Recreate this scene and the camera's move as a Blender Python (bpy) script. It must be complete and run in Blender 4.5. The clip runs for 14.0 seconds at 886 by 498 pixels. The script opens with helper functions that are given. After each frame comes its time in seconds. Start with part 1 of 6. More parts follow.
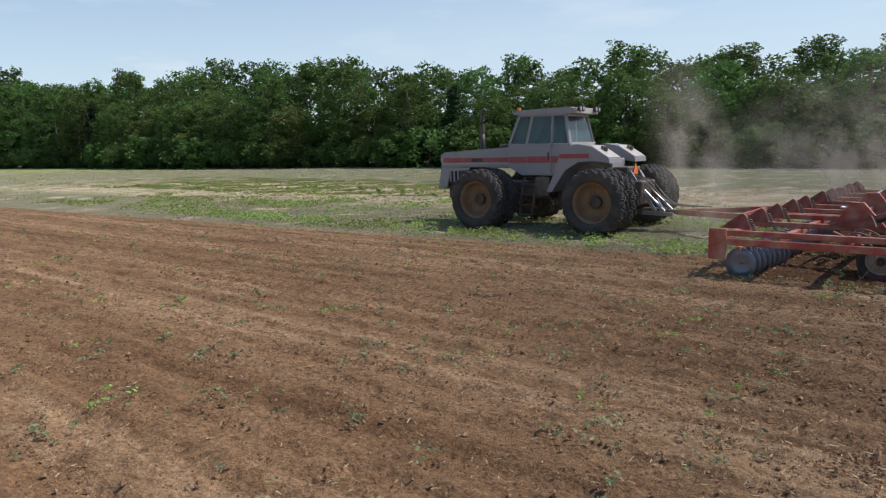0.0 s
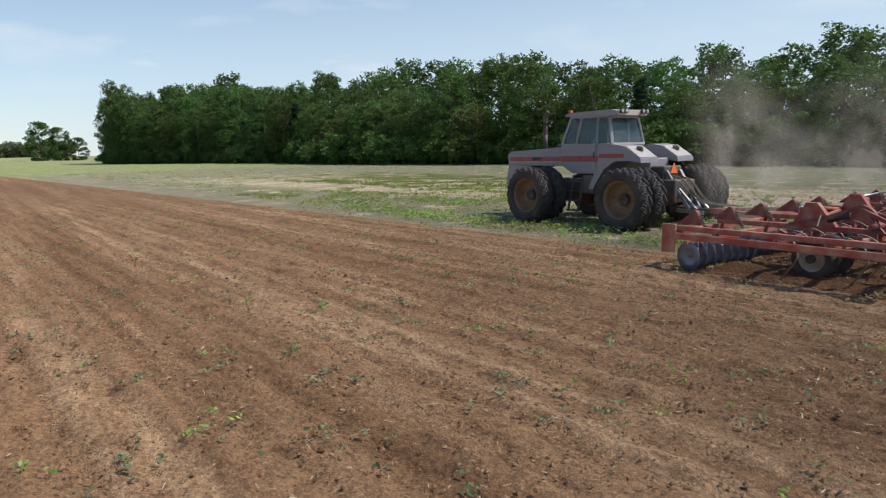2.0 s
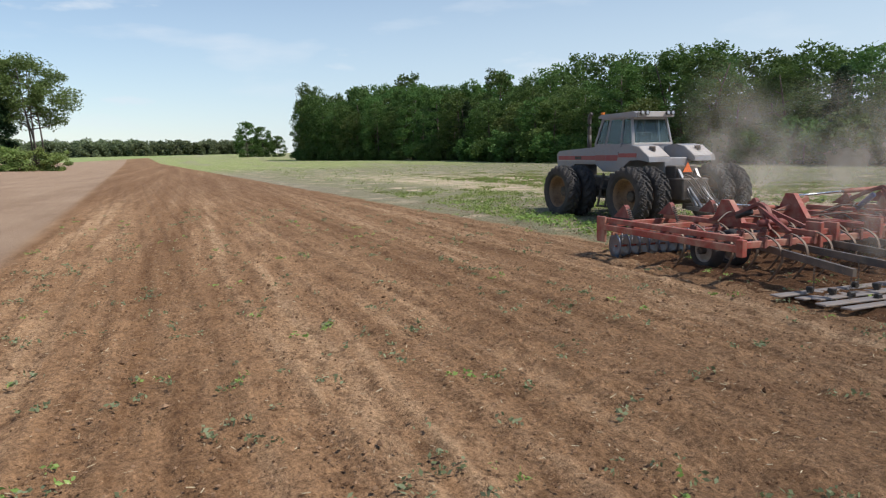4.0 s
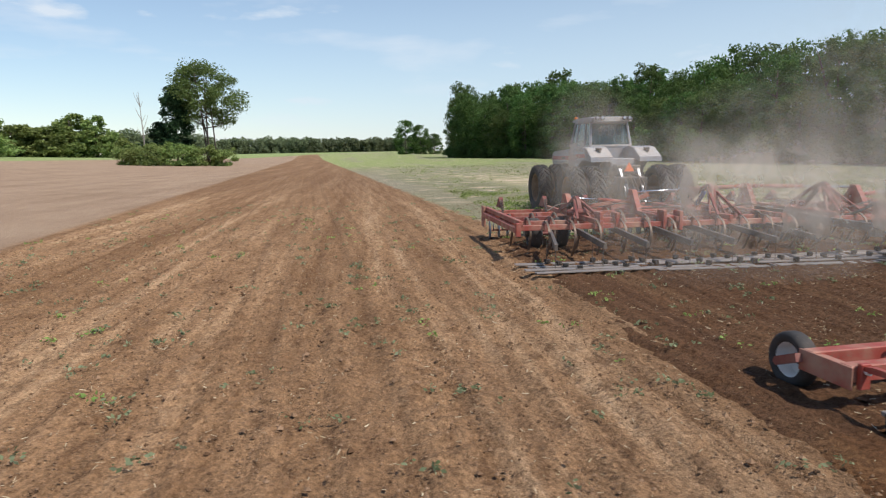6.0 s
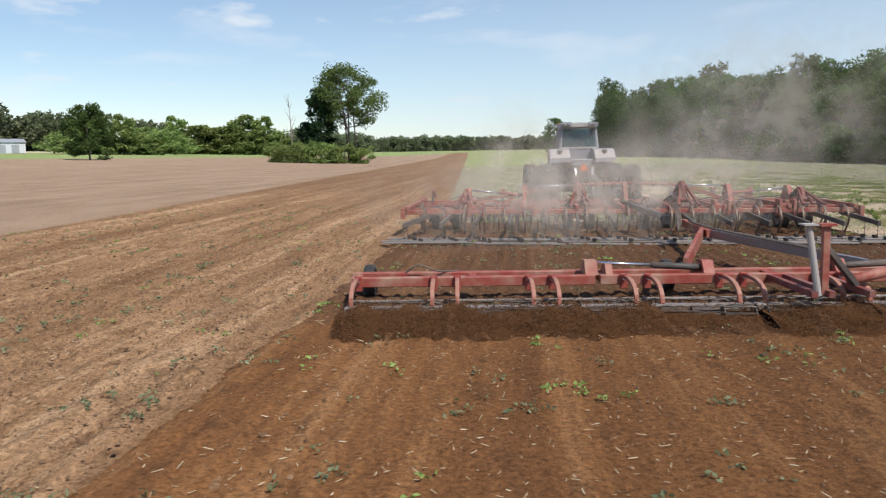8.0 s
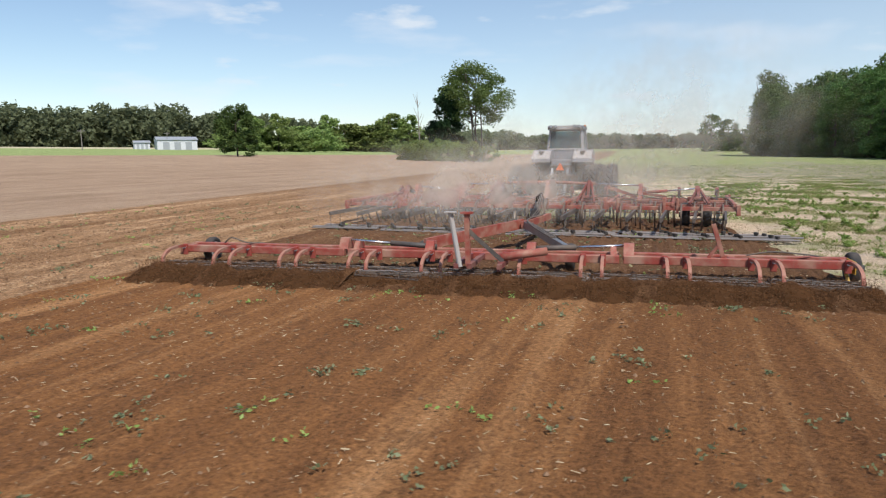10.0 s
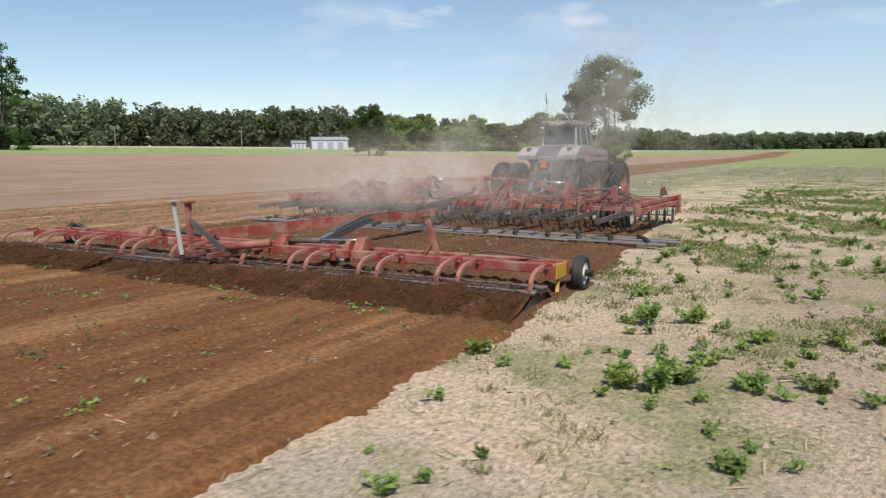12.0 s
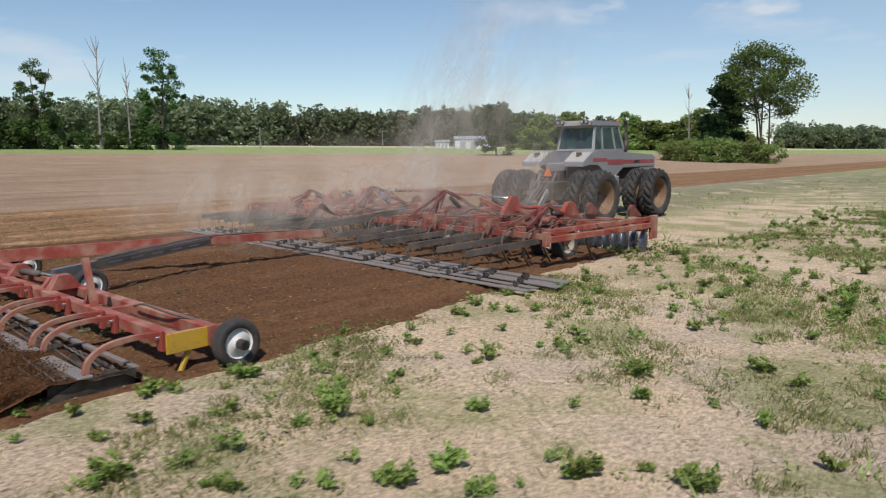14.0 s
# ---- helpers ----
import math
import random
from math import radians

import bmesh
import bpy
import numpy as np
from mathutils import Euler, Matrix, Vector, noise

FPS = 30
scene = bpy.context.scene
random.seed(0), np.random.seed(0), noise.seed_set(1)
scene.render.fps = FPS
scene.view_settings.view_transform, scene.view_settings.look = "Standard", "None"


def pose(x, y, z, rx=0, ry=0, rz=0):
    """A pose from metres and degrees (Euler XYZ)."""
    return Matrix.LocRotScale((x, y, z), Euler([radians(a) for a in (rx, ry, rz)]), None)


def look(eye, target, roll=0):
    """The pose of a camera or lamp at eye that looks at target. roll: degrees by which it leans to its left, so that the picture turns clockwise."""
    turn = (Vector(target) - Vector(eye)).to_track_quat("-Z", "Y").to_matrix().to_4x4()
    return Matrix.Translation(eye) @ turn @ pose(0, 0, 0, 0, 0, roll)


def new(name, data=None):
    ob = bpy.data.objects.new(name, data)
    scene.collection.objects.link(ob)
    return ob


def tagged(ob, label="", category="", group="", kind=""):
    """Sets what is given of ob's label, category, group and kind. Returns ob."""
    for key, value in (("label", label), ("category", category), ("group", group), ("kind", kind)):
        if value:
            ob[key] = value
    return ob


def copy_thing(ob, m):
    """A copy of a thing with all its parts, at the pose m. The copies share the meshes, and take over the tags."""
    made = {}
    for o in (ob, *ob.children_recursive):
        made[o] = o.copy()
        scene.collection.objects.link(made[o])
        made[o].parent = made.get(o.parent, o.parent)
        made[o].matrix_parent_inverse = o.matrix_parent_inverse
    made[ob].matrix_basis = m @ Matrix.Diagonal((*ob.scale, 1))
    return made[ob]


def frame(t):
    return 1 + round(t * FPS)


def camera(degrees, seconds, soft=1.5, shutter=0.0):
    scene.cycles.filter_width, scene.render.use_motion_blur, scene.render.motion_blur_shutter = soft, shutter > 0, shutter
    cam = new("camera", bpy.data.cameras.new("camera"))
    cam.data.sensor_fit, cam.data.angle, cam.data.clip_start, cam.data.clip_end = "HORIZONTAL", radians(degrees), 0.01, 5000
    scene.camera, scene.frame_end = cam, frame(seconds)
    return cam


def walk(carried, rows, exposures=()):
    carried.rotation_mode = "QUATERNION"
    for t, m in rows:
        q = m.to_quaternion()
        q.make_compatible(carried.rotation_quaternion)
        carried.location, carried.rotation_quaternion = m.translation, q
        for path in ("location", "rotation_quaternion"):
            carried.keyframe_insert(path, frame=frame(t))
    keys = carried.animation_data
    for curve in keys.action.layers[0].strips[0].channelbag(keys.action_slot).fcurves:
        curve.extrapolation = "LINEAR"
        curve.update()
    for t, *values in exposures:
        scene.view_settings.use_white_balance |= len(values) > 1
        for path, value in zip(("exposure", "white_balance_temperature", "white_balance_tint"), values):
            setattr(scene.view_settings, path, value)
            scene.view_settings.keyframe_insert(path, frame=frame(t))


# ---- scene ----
cam = camera(66.0, 14.0, soft=1.2, shutter=0.12)


def eye(x, y, z, yaw, pitch, roll):
    """A camera pose from metres and degrees: yaw to the left of +y, pitch up."""
    a, b = radians(yaw), radians(pitch)
    way = Vector((-math.sin(a) * math.cos(b), math.cos(a) * math.cos(b), math.sin(b)))
    return look((x, y, z), Vector((x, y, z)) + way * 10, roll)


walk(cam, [
    (0.0, eye(-17.782, -8.542, 2.315, -49.92, -8.34, -1.39)),
    (0.5, eye(-17.576, -8.442, 2.333, -46.02, -8.33, -1.43)),
    (1.0, eye(-17.291, -8.278, 2.337, -42.28, -8.34, -1.42)),
    (1.5, eye(-16.950, -8.039, 2.320, -38.72, -8.30, -1.38)),
    (2.0, eye(-16.597, -7.797, 2.324, -34.90, -8.27, -1.37)),
    (2.5, eye(-16.185, -7.555, 2.324, -30.99, -8.25, -1.42)),
    (3.0, eye(-15.597, -7.373, 2.314, -27.23, -8.21, -1.43)),
    (3.5, eye(-14.823, -7.262, 2.299, -23.63, -8.17, -1.38)),
    (4.0, eye(-13.882, -7.218, 2.281, -20.15, -8.13, -1.30)),
    (4.5, eye(-12.795, -7.233, 2.265, -16.76, -8.09, -1.23)),
    (5.0, eye(-11.581, -7.302, 2.255, -13.43, -8.07, -1.18)),
    (5.5, eye(-10.266, -7.405, 2.251, -10.11, -8.06, -1.16)),
    (6.0, eye(-8.874, -7.489, 2.245, -6.75, -8.05, -1.04)),
    (6.5, eye(-7.392, -7.529, 2.239, -3.43, -8.01, -1.01)),
    (7.0, eye(-5.851, -7.500, 2.245, -0.15, -7.99, -0.95)),
    (7.5, eye(-4.259, -7.439, 2.244, 3.10, -7.99, -0.94)),
    (8.0, eye(-2.583, -7.271, 2.260, 6.32, -8.00, -0.92)),
    (8.5, eye(-0.833, -6.918, 2.288, 9.52, -8.01, -0.88)),
    (9.0, eye(0.965, -6.310, 2.311, 12.73, -8.02, -0.82)),
    (9.5, eye(2.788, -5.378, 2.311, 15.97, -8.03, -0.73)),
    (10.0, eye(4.609, -4.052, 2.272, 19.26, -8.01, -0.62)),
    (10.5, eye(6.406, -2.330, 2.187, 22.63, -7.96, -0.52)),
    (11.0, eye(8.143, -0.390, 2.100, 26.05, -7.92, -0.53)),
    (11.5, eye(9.751, 1.825, 2.065, 29.47, -7.90, -0.52)),
    (12.0, eye(11.171, 4.254, 2.051, 32.92, -7.87, -0.47)),
    (12.5, eye(12.328, 6.856, 2.067, 36.28, -7.87, -0.44)),
    (13.0, eye(13.186, 9.648, 2.112, 39.69, -7.88, -0.46)),
    (13.5, eye(13.728, 12.526, 2.181, 43.08, -7.90, -0.44)),
    (14.0, eye(14.098, 15.553, 2.253, 46.52, -7.87, -0.43)),
], [(0.0, 0.3), (10.0, 0.3), (12.0, 0.2), (13.0, 0.08), (14.0, 0.05)])

SPEED = 2.46  # metres a second along +y

# ---- light ----
SUN_FROM = Vector((0.41, -0.43, 0.80)).normalized()
world = bpy.data.worlds.new("sky")
scene.world = world
world.use_nodes = True
wn = world.node_tree.nodes
wl = world.node_tree.links
sky = wn.new("ShaderNodeTexSky")
sky.sky_type = "NISHITA"
sky.sun_disc = False
sky.sun_elevation = math.asin(SUN_FROM.z)
sky.sun_rotation = math.atan2(SUN_FROM.x, SUN_FROM.y)
sky.air_density, sky.dust_density, sky.ozone_density = 1.0, 0.1, 2.0
wtc = wn.new("ShaderNodeTexCoord")
wmap = wn.new("ShaderNodeMapping")
wmap.inputs["Scale"].default_value = (2.2, 2.2, 9.0)
wmap.inputs["Location"].default_value = (0.3, 1.7, 0.2)
wl.new(wtc.outputs["Generated"], wmap.inputs["Vector"])
wno = wn.new("ShaderNodeTexNoise")
wno.inputs["Scale"].default_value, wno.inputs["Detail"].default_value = 1.6, 7.0
wl.new(wmap.outputs[0], wno.inputs["Vector"])
wramp = wn.new("ShaderNodeValToRGB")
wramp.color_ramp.elements[0].position, wramp.color_ramp.elements[1].position = 0.56, 0.80
wramp.color_ramp.elements[0].color, wramp.color_ramp.elements[1].color = (0, 0, 0, 1), (0.75, 0.75, 0.75, 1)
wl.new(wno.outputs["Fac"], wramp.inputs[0])
wmix = wn.new("ShaderNodeMixRGB")
wmix.inputs[2].default_value = (7.2, 7.3, 7.6, 1)
wl.new(wramp.outputs[0], wmix.inputs[0])
wl.new(sky.outputs[0], wmix.inputs[1])
# small white puffs
wmap2 = wn.new("ShaderNodeMapping")
wmap2.inputs["Scale"].default_value = (3.2, 3.2, 11.0)
wl.new(wtc.outputs["Generated"], wmap2.inputs["Vector"])
wno2 = wn.new("ShaderNodeTexNoise")
wno2.inputs["Scale"].default_value, wno2.inputs["Detail"].default_value = 2.2, 6.0
wl.new(wmap2.outputs[0], wno2.inputs["Vector"])
wramp2 = wn.new("ShaderNodeValToRGB")
wramp2.color_ramp.elements[0].position, wramp2.color_ramp.elements[1].position = 0.63, 0.74
wramp2.color_ramp.elements[0].color, wramp2.color_ramp.elements[1].color = (0, 0, 0, 1), (0.7, 0.7, 0.7, 1)
wl.new(wno2.outputs["Fac"], wramp2.inputs[0])
wpuff = wn.new("ShaderNodeMixRGB")
wpuff.inputs[2].default_value = (6.6, 6.9, 7.3, 1)
wl.new(wramp2.outputs[0], wpuff.inputs[0])
# thin bright haze low in the sky
wsep = wn.new("ShaderNodeSeparateXYZ")
wl.new(wtc.outputs["Generated"], wsep.inputs[0])
whaze = wn.new("ShaderNodeMapRange")
whaze.inputs[1].default_value, whaze.inputs[2].default_value = 0.0, 0.36
whaze.inputs[3].default_value, whaze.inputs[4].default_value = 0.50, 0.0
wl.new(wsep.outputs[2], whaze.inputs[0])
wveil = wn.new("ShaderNodeMixRGB")
wveil.inputs[2].default_value = (4.9, 5.9, 6.9, 1)
# the haze is thicker over the wood than over the open fields
wside = wn.new("ShaderNodeMapRange")
wside.inputs[1].default_value, wside.inputs[2].default_value = -0.8, 0.8
wside.inputs[3].default_value, wside.inputs[4].default_value = 0.08, 2.3
wl.new(wsep.outputs[0], wside.inputs[0])
wthick = wn.new("ShaderNodeMath")
wthick.operation = "MULTIPLY"
wl.new(whaze.outputs[0], wthick.inputs[0])
wl.new(wside.outputs[0], wthick.inputs[1])
wl.new(wthick.outputs[0], wveil.inputs[0])
wl.new(wmix.outputs[0], wpuff.inputs[1])
wl.new(wpuff.outputs[0], wveil.inputs[1])
wl.new(wveil.outputs[0], wn["Background"].inputs[0])
wn["Background"].inputs[1].default_value = 0.105
sun = new("sun", bpy.data.lights.new("sun", "SUN"))
sun.data.energy, sun.data.angle, sun.data.color = 3.4, radians(0.6), (1.0, 0.95, 0.87)
sun.matrix_world = look(SUN_FROM * 60, (0, 0, 0))


# ---- materials ----
class Mat:
    """A node material and short ways to add nodes to it."""

    def __init__(self, name, rough=0.8, metal=0.0, old=None):
        self.m = old or bpy.data.materials.new(name)
        if old:
            self.t = old.node_tree
            return
        self.m.use_nodes = True
        self.t = self.m.node_tree
        self.b = self.t.nodes["Principled BSDF"]
        self.b.inputs["Roughness"].default_value = rough
        self.b.inputs["Metallic"].default_value = metal

    def put(self, sock, v):
        if isinstance(v, bpy.types.NodeSocket):
            self.t.links.new(v, sock)
        else:
            sock.default_value = v

    def math(self, op, a, b=0.0, clamp=False):
        n = self.t.nodes.new("ShaderNodeMath")
        n.operation, n.use_clamp = op, clamp
        self.put(n.inputs[0], a), self.put(n.inputs[1], b)
        return n.outputs[0]

    def noise(self, vec, scale, detail=4.0, rough=0.55):
        n = self.t.nodes.new("ShaderNodeTexNoise")
        self.put(n.inputs["Vector"], vec)
        n.inputs["Scale"].default_value, n.inputs["Detail"].default_value, n.inputs["Roughness"].default_value = scale, detail, rough
        return n.outputs["Fac"]

    def stretch(self, vec, s, turn=0.0):
        n = self.t.nodes.new("ShaderNodeMapping")
        self.put(n.inputs["Vector"], vec)
        n.inputs["Scale"].default_value = s
        n.inputs["Rotation"].default_value = (0, 0, radians(turn))
        return n.outputs[0]

    def ramp(self, fac, *stops):
        n = self.t.nodes.new("ShaderNodeValToRGB")
        self.put(n.inputs[0], fac)
        e = n.color_ramp.elements
        while len(e) < len(stops):
            e.new(0.5)
        for s, (p, c) in zip(e, stops):
            s.position, s.color = p, (*c, 1) if len(c) == 3 else c
        return n.outputs[0]

    def step(self, v, lo, hi):
        n = self.t.nodes.new("ShaderNodeMapRange")
        n.interpolation_type = "SMOOTHSTEP"
        self.put(n.inputs[0], v)
        n.inputs[1].default_value, n.inputs[2].default_value = lo, hi
        return n.outputs[0]

    def mix(self, fac, a, b, kind="MIX"):
        n = self.t.nodes.new("ShaderNodeMixRGB")
        n.blend_type = kind
        self.put(n.inputs[0], fac)
        self.put(n.inputs[1], a if not isinstance(a, tuple) else (*a, 1))
        self.put(n.inputs[2], b if not isinstance(b, tuple) else (*b, 1))
        return n.outputs[0]

    def bump(self, h, strength=0.5, dist=0.02):
        n = self.t.nodes.new("ShaderNodeBump")
        n.inputs["Strength"].default_value, n.inputs["Distance"].default_value = strength, dist
        self.put(n.inputs["Height"], h)
        self.put(self.b.inputs["Normal"], n.outputs[0])

    def color(self, c):
        self.put(self.b.inputs["Base Color"], c)
        return self

    def where(self):
        return self.t.nodes.new("ShaderNodeNewGeometry").outputs["Position"]

    def own(self):
        return self.t.nodes.new("ShaderNodeTexCoord").outputs["Object"]

    def island(self):
        return self.t.nodes.new("ShaderNodeNewGeometry").outputs["Random Per Island"]

    def chance(self):
        return self.t.nodes.new("ShaderNodeObjectInfo").outputs["Random"]


def painted(name, base, worn, rough=0.5, metal=0.0, wear=0.55, scale=3.0, dust=(0.30, 0.22, 0.16), dusty=0.35):
    """Old paint: grime at a large scale, chips at a small one, field dust over it."""
    m = Mat(name, rough, metal)
    o = m.own()
    big, small, dot = m.noise(o, scale, 5), m.noise(o, scale * 9, 6, 0.7), m.noise(o, scale * 0.7, 3)
    c = m.mix(m.step(small, wear, wear + 0.12), base, worn)
    c = m.mix(m.math("MULTIPLY", m.step(big, 0.35, 0.75), dusty), c, dust)
    c = m.mix(m.math("MULTIPLY", m.step(dot, 0.5, 0.8), 0.35), c, tuple(v * 0.55 for v in base))
    m.color(c)
    m.put(m.b.inputs["Roughness"], m.math("ADD", m.math("MULTIPLY", big, 0.35), rough - 0.15))
    m.bump(small, 0.15, 0.004)
    return m.m


def soil_streaks(m, p, turn):
    """Noise drawn out along the way of working, coarse and fine."""
    a = m.noise(m.stretch(p, (1.0, 0.035, 1.0), turn), 0.55, 4, 0.6)
    b = m.noise(m.stretch(p, (1.0, 0.05, 1.0), turn), 3.2, 4, 0.6)
    return a, b


def make_field():
    m = Mat("field_soil", 0.95)
    m.b.inputs["Diffuse Roughness"].default_value = 1.0
    m.b.inputs["Specular IOR Level"].default_value = 0.15
    p = m.where()
    sep = m.t.nodes.new("ShaderNodeSeparateXYZ")
    m.put(sep.inputs[0], p)
    x, y = sep.outputs[0], sep.outputs[1]
    u = m.math("ADD", x, m.math("MULTIPLY", y, 0.070))
    edge_n = m.noise(p, 0.9, 4)
    ragged = m.math("MULTIPLY", m.math("SUBTRACT", edge_n, 0.5), 1.1)
    ur = m.math("ADD", u, ragged)
    coarse, fine = soil_streaks(m, p, 4.0)
    crumb = m.noise(p, 14.0, 6, 0.75)
    speck = m.noise(p, 45.0, 3, 0.6)
    grain = m.ramp(m.noise(m.stretch(p, (1.0, 0.7, 1.0)), 22.0, 9, 0.88), (0.35, (0.34, 0.31, 0.29)), (0.47, (0.93, 0.93, 0.93)), (0.61, (1.65, 1.65, 1.65)))
    patch = m.noise(p, 0.22, 4)
    # worked strip
    worked = m.ramp(m.math("ADD", m.math("MULTIPLY", coarse, 0.65), m.math("MULTIPLY", fine, 0.35)),
                    (0.36, (0.188, 0.102, 0.051)), (0.50, (0.312, 0.184, 0.100)), (0.62, (0.50, 0.332, 0.198)))
    # broken crust: hand-sized mottling, drawn out a little along the rows
    mottle = m.noise(m.stretch(p, (1.0, 0.45, 1.0), 4.0), 5.0, 5, 0.7)
    worked = m.mix(m.math("MULTIPLY", m.step(mottle, 0.50, 0.64), 0.60), worked, (0.128, 0.066, 0.033))
    blotch = m.noise(m.stretch(p, (1.0, 0.3, 1.0), 4.0), 1.1, 4, 0.6)
    worked = m.mix(m.math("MULTIPLY", m.step(blotch, 0.48, 0.66), 0.40), worked, (0.160, 0.085, 0.044))
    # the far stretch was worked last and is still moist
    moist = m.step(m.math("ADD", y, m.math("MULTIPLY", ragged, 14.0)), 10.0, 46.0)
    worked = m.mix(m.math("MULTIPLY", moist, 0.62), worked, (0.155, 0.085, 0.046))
    worked = m.mix(m.step(crumb, 0.55, 0.72), worked, (0.095, 0.048, 0.026))
    worked = m.mix(m.math("MULTIPLY", m.step(speck, 0.62, 0.72), 0.6), worked, (0.40, 0.29, 0.19))
    # older, paler field
    pale = m.ramp(m.math("ADD", m.math("MULTIPLY", coarse, 0.5), m.math("MULTIPLY", patch, 0.5)),
                  (0.36, (0.245, 0.166, 0.112)), (0.52, (0.295, 0.205, 0.142)), (0.68, (0.35, 0.252, 0.177)))
    pale = m.mix(m.math("MULTIPLY", m.step(crumb, 0.58, 0.72), 0.5), pale, (0.13, 0.075, 0.045))
    # stubble and weeds on sand
    sand = m.ramp(patch, (0.35, (0.44, 0.34, 0.24)), (0.52, (0.58, 0.45, 0.325)), (0.68, (0.42, 0.35, 0.29)))
    sand = m.mix(m.step(crumb, 0.50, 0.70), sand, (0.33, 0.265, 0.185))
    sand = m.mix(m.math("MULTIPLY", m.step(speck, 0.58, 0.7), 0.5), sand, (0.62, 0.52, 0.40))
    weedy = m.noise(p, 0.55, 5, 0.65)
    drift = m.math("ADD", u, m.math("MULTIPLY", m.math("SUBTRACT", weedy, 0.5), 12.0))
    far = m.math("MAXIMUM", m.step(drift, 13.0, 21.0), m.step(drift, 7.0, 2.0))
    far_y = m.step(y, 24.0, 80.0)
    lush = m.math("MAXIMUM", far, far_y)
    grass = m.mix(m.noise(p, 1.6, 5, 0.7), (0.105, 0.118, 0.056), (0.23, 0.228, 0.135))
    grass = m.mix(m.step(m.math("ADD", y, m.math("MULTIPLY", ragged, 30.0)), 80.0, 130.0), grass, m.mix(patch, (0.135, 0.200, 0.045), (0.20, 0.255, 0.075)))
    cover = m.math("MULTIPLY", m.step(m.math("ADD", weedy, m.math("MULTIPLY", lush, 0.15)), 0.46, 0.64), 0.86)
    grass = m.mix(lush, m.mix(patch, (0.25, 0.25, 0.115), (0.34, 0.32, 0.165)), grass)
    stubble = m.mix(cover, sand, grass)
    band = m.noise(m.stretch(p, (1.0, 0.12, 1.0), 4.0), 0.10, 3)
    stubble = m.mix(m.math("MULTIPLY", m.step(band, 0.52, 0.62), m.math("MULTIPLY", lush, 0.55)), stubble, (0.25, 0.215, 0.165))
    right = m.step(ur, -4.25, -3.85)
    left = m.step(u, -17.6, -16.9)
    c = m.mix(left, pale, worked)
    c = m.mix(right, c, stubble)
    # far green field beyond the bare ground
    back = m.math("ADD", m.math("MULTIPLY", x, -1.0), m.math("MULTIPLY", y, 0.22))
    c = m.mix(m.step(m.math("ADD", back, m.math("MULTIPLY", ragged, 3.0)), 150.0, 153.0), c, m.mix(patch, (0.17, 0.23, 0.075), (0.27, 0.30, 0.13)))
    c = m.mix(m.step(m.math("ADD", back, m.math("MULTIPLY", ragged, 6.0)), 262.0, 270.0), c, (0.40, 0.36, 0.24))
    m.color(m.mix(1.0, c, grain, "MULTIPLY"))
    h = m.math("ADD", m.math("MULTIPLY", crumb, 0.7), m.math("MULTIPLY", fine, 0.6))
    m.bump(h, 1.0, 0.10)
    return m.m


def make_fresh():
    m = Mat("fresh_soil", 0.95)
    m.b.inputs["Diffuse Roughness"].default_value = 1.0
    m.b.inputs["Specular IOR Level"].default_value = 0.15
    p = m.where()
    coarse, fine = soil_streaks(m, p, 2.0)
    crumb, speck = m.noise(p, 15.0, 6, 0.75), m.noise(p, 42.0, 3, 0.6)
    c = m.ramp(m.math("ADD", m.math("MULTIPLY", coarse, 0.6), m.math("MULTIPLY", fine, 0.4)),
               (0.35, (0.134, 0.058, 0.023)), (0.51, (0.222, 0.101, 0.039)), (0.67, (0.41, 0.22, 0.10)))
    c = m.mix(m.step(crumb, 0.55, 0.75), c, (0.135, 0.058, 0.024))
    c = m.mix(m.math("MULTIPLY", m.step(speck, 0.64, 0.74), 0.55), c, (0.30, 0.20, 0.12))
    # darker where only the cultivator has passed, paler behind the last tool
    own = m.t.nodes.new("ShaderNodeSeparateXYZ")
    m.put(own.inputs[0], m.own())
    before_roller = m.step(m.math("ADD", own.outputs[1], m.math("MULTIPLY", m.noise(p, 1.2, 4), 1.6)), -18.2, -16.6)
    c = m.mix(m.math("MULTIPLY", before_roller, 0.66), c, m.mix(crumb, (0.085, 0.048, 0.030), (0.115, 0.066, 0.042)))
    mottle = m.noise(m.stretch(p, (1.0, 0.45, 1.0), 2.0), 4.0, 5, 0.7)
    c = m.mix(m.math("MULTIPLY", m.step(mottle, 0.50, 0.66), 0.5), c, (0.105, 0.048, 0.022))
    grain = m.ramp(m.noise(p, 18.0, 9, 0.8), (0.34, (0.40, 0.37, 0.35)), (0.48, (0.93, 0.93, 0.93)), (0.64, (1.5, 1.5, 1.5)))
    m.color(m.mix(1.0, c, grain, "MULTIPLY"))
    m.bump(m.math("ADD", m.math("MULTIPLY", crumb, 0.7), m.math("MULTIPLY", fine, 0.6)), 1.0, 0.08)
    return m.m


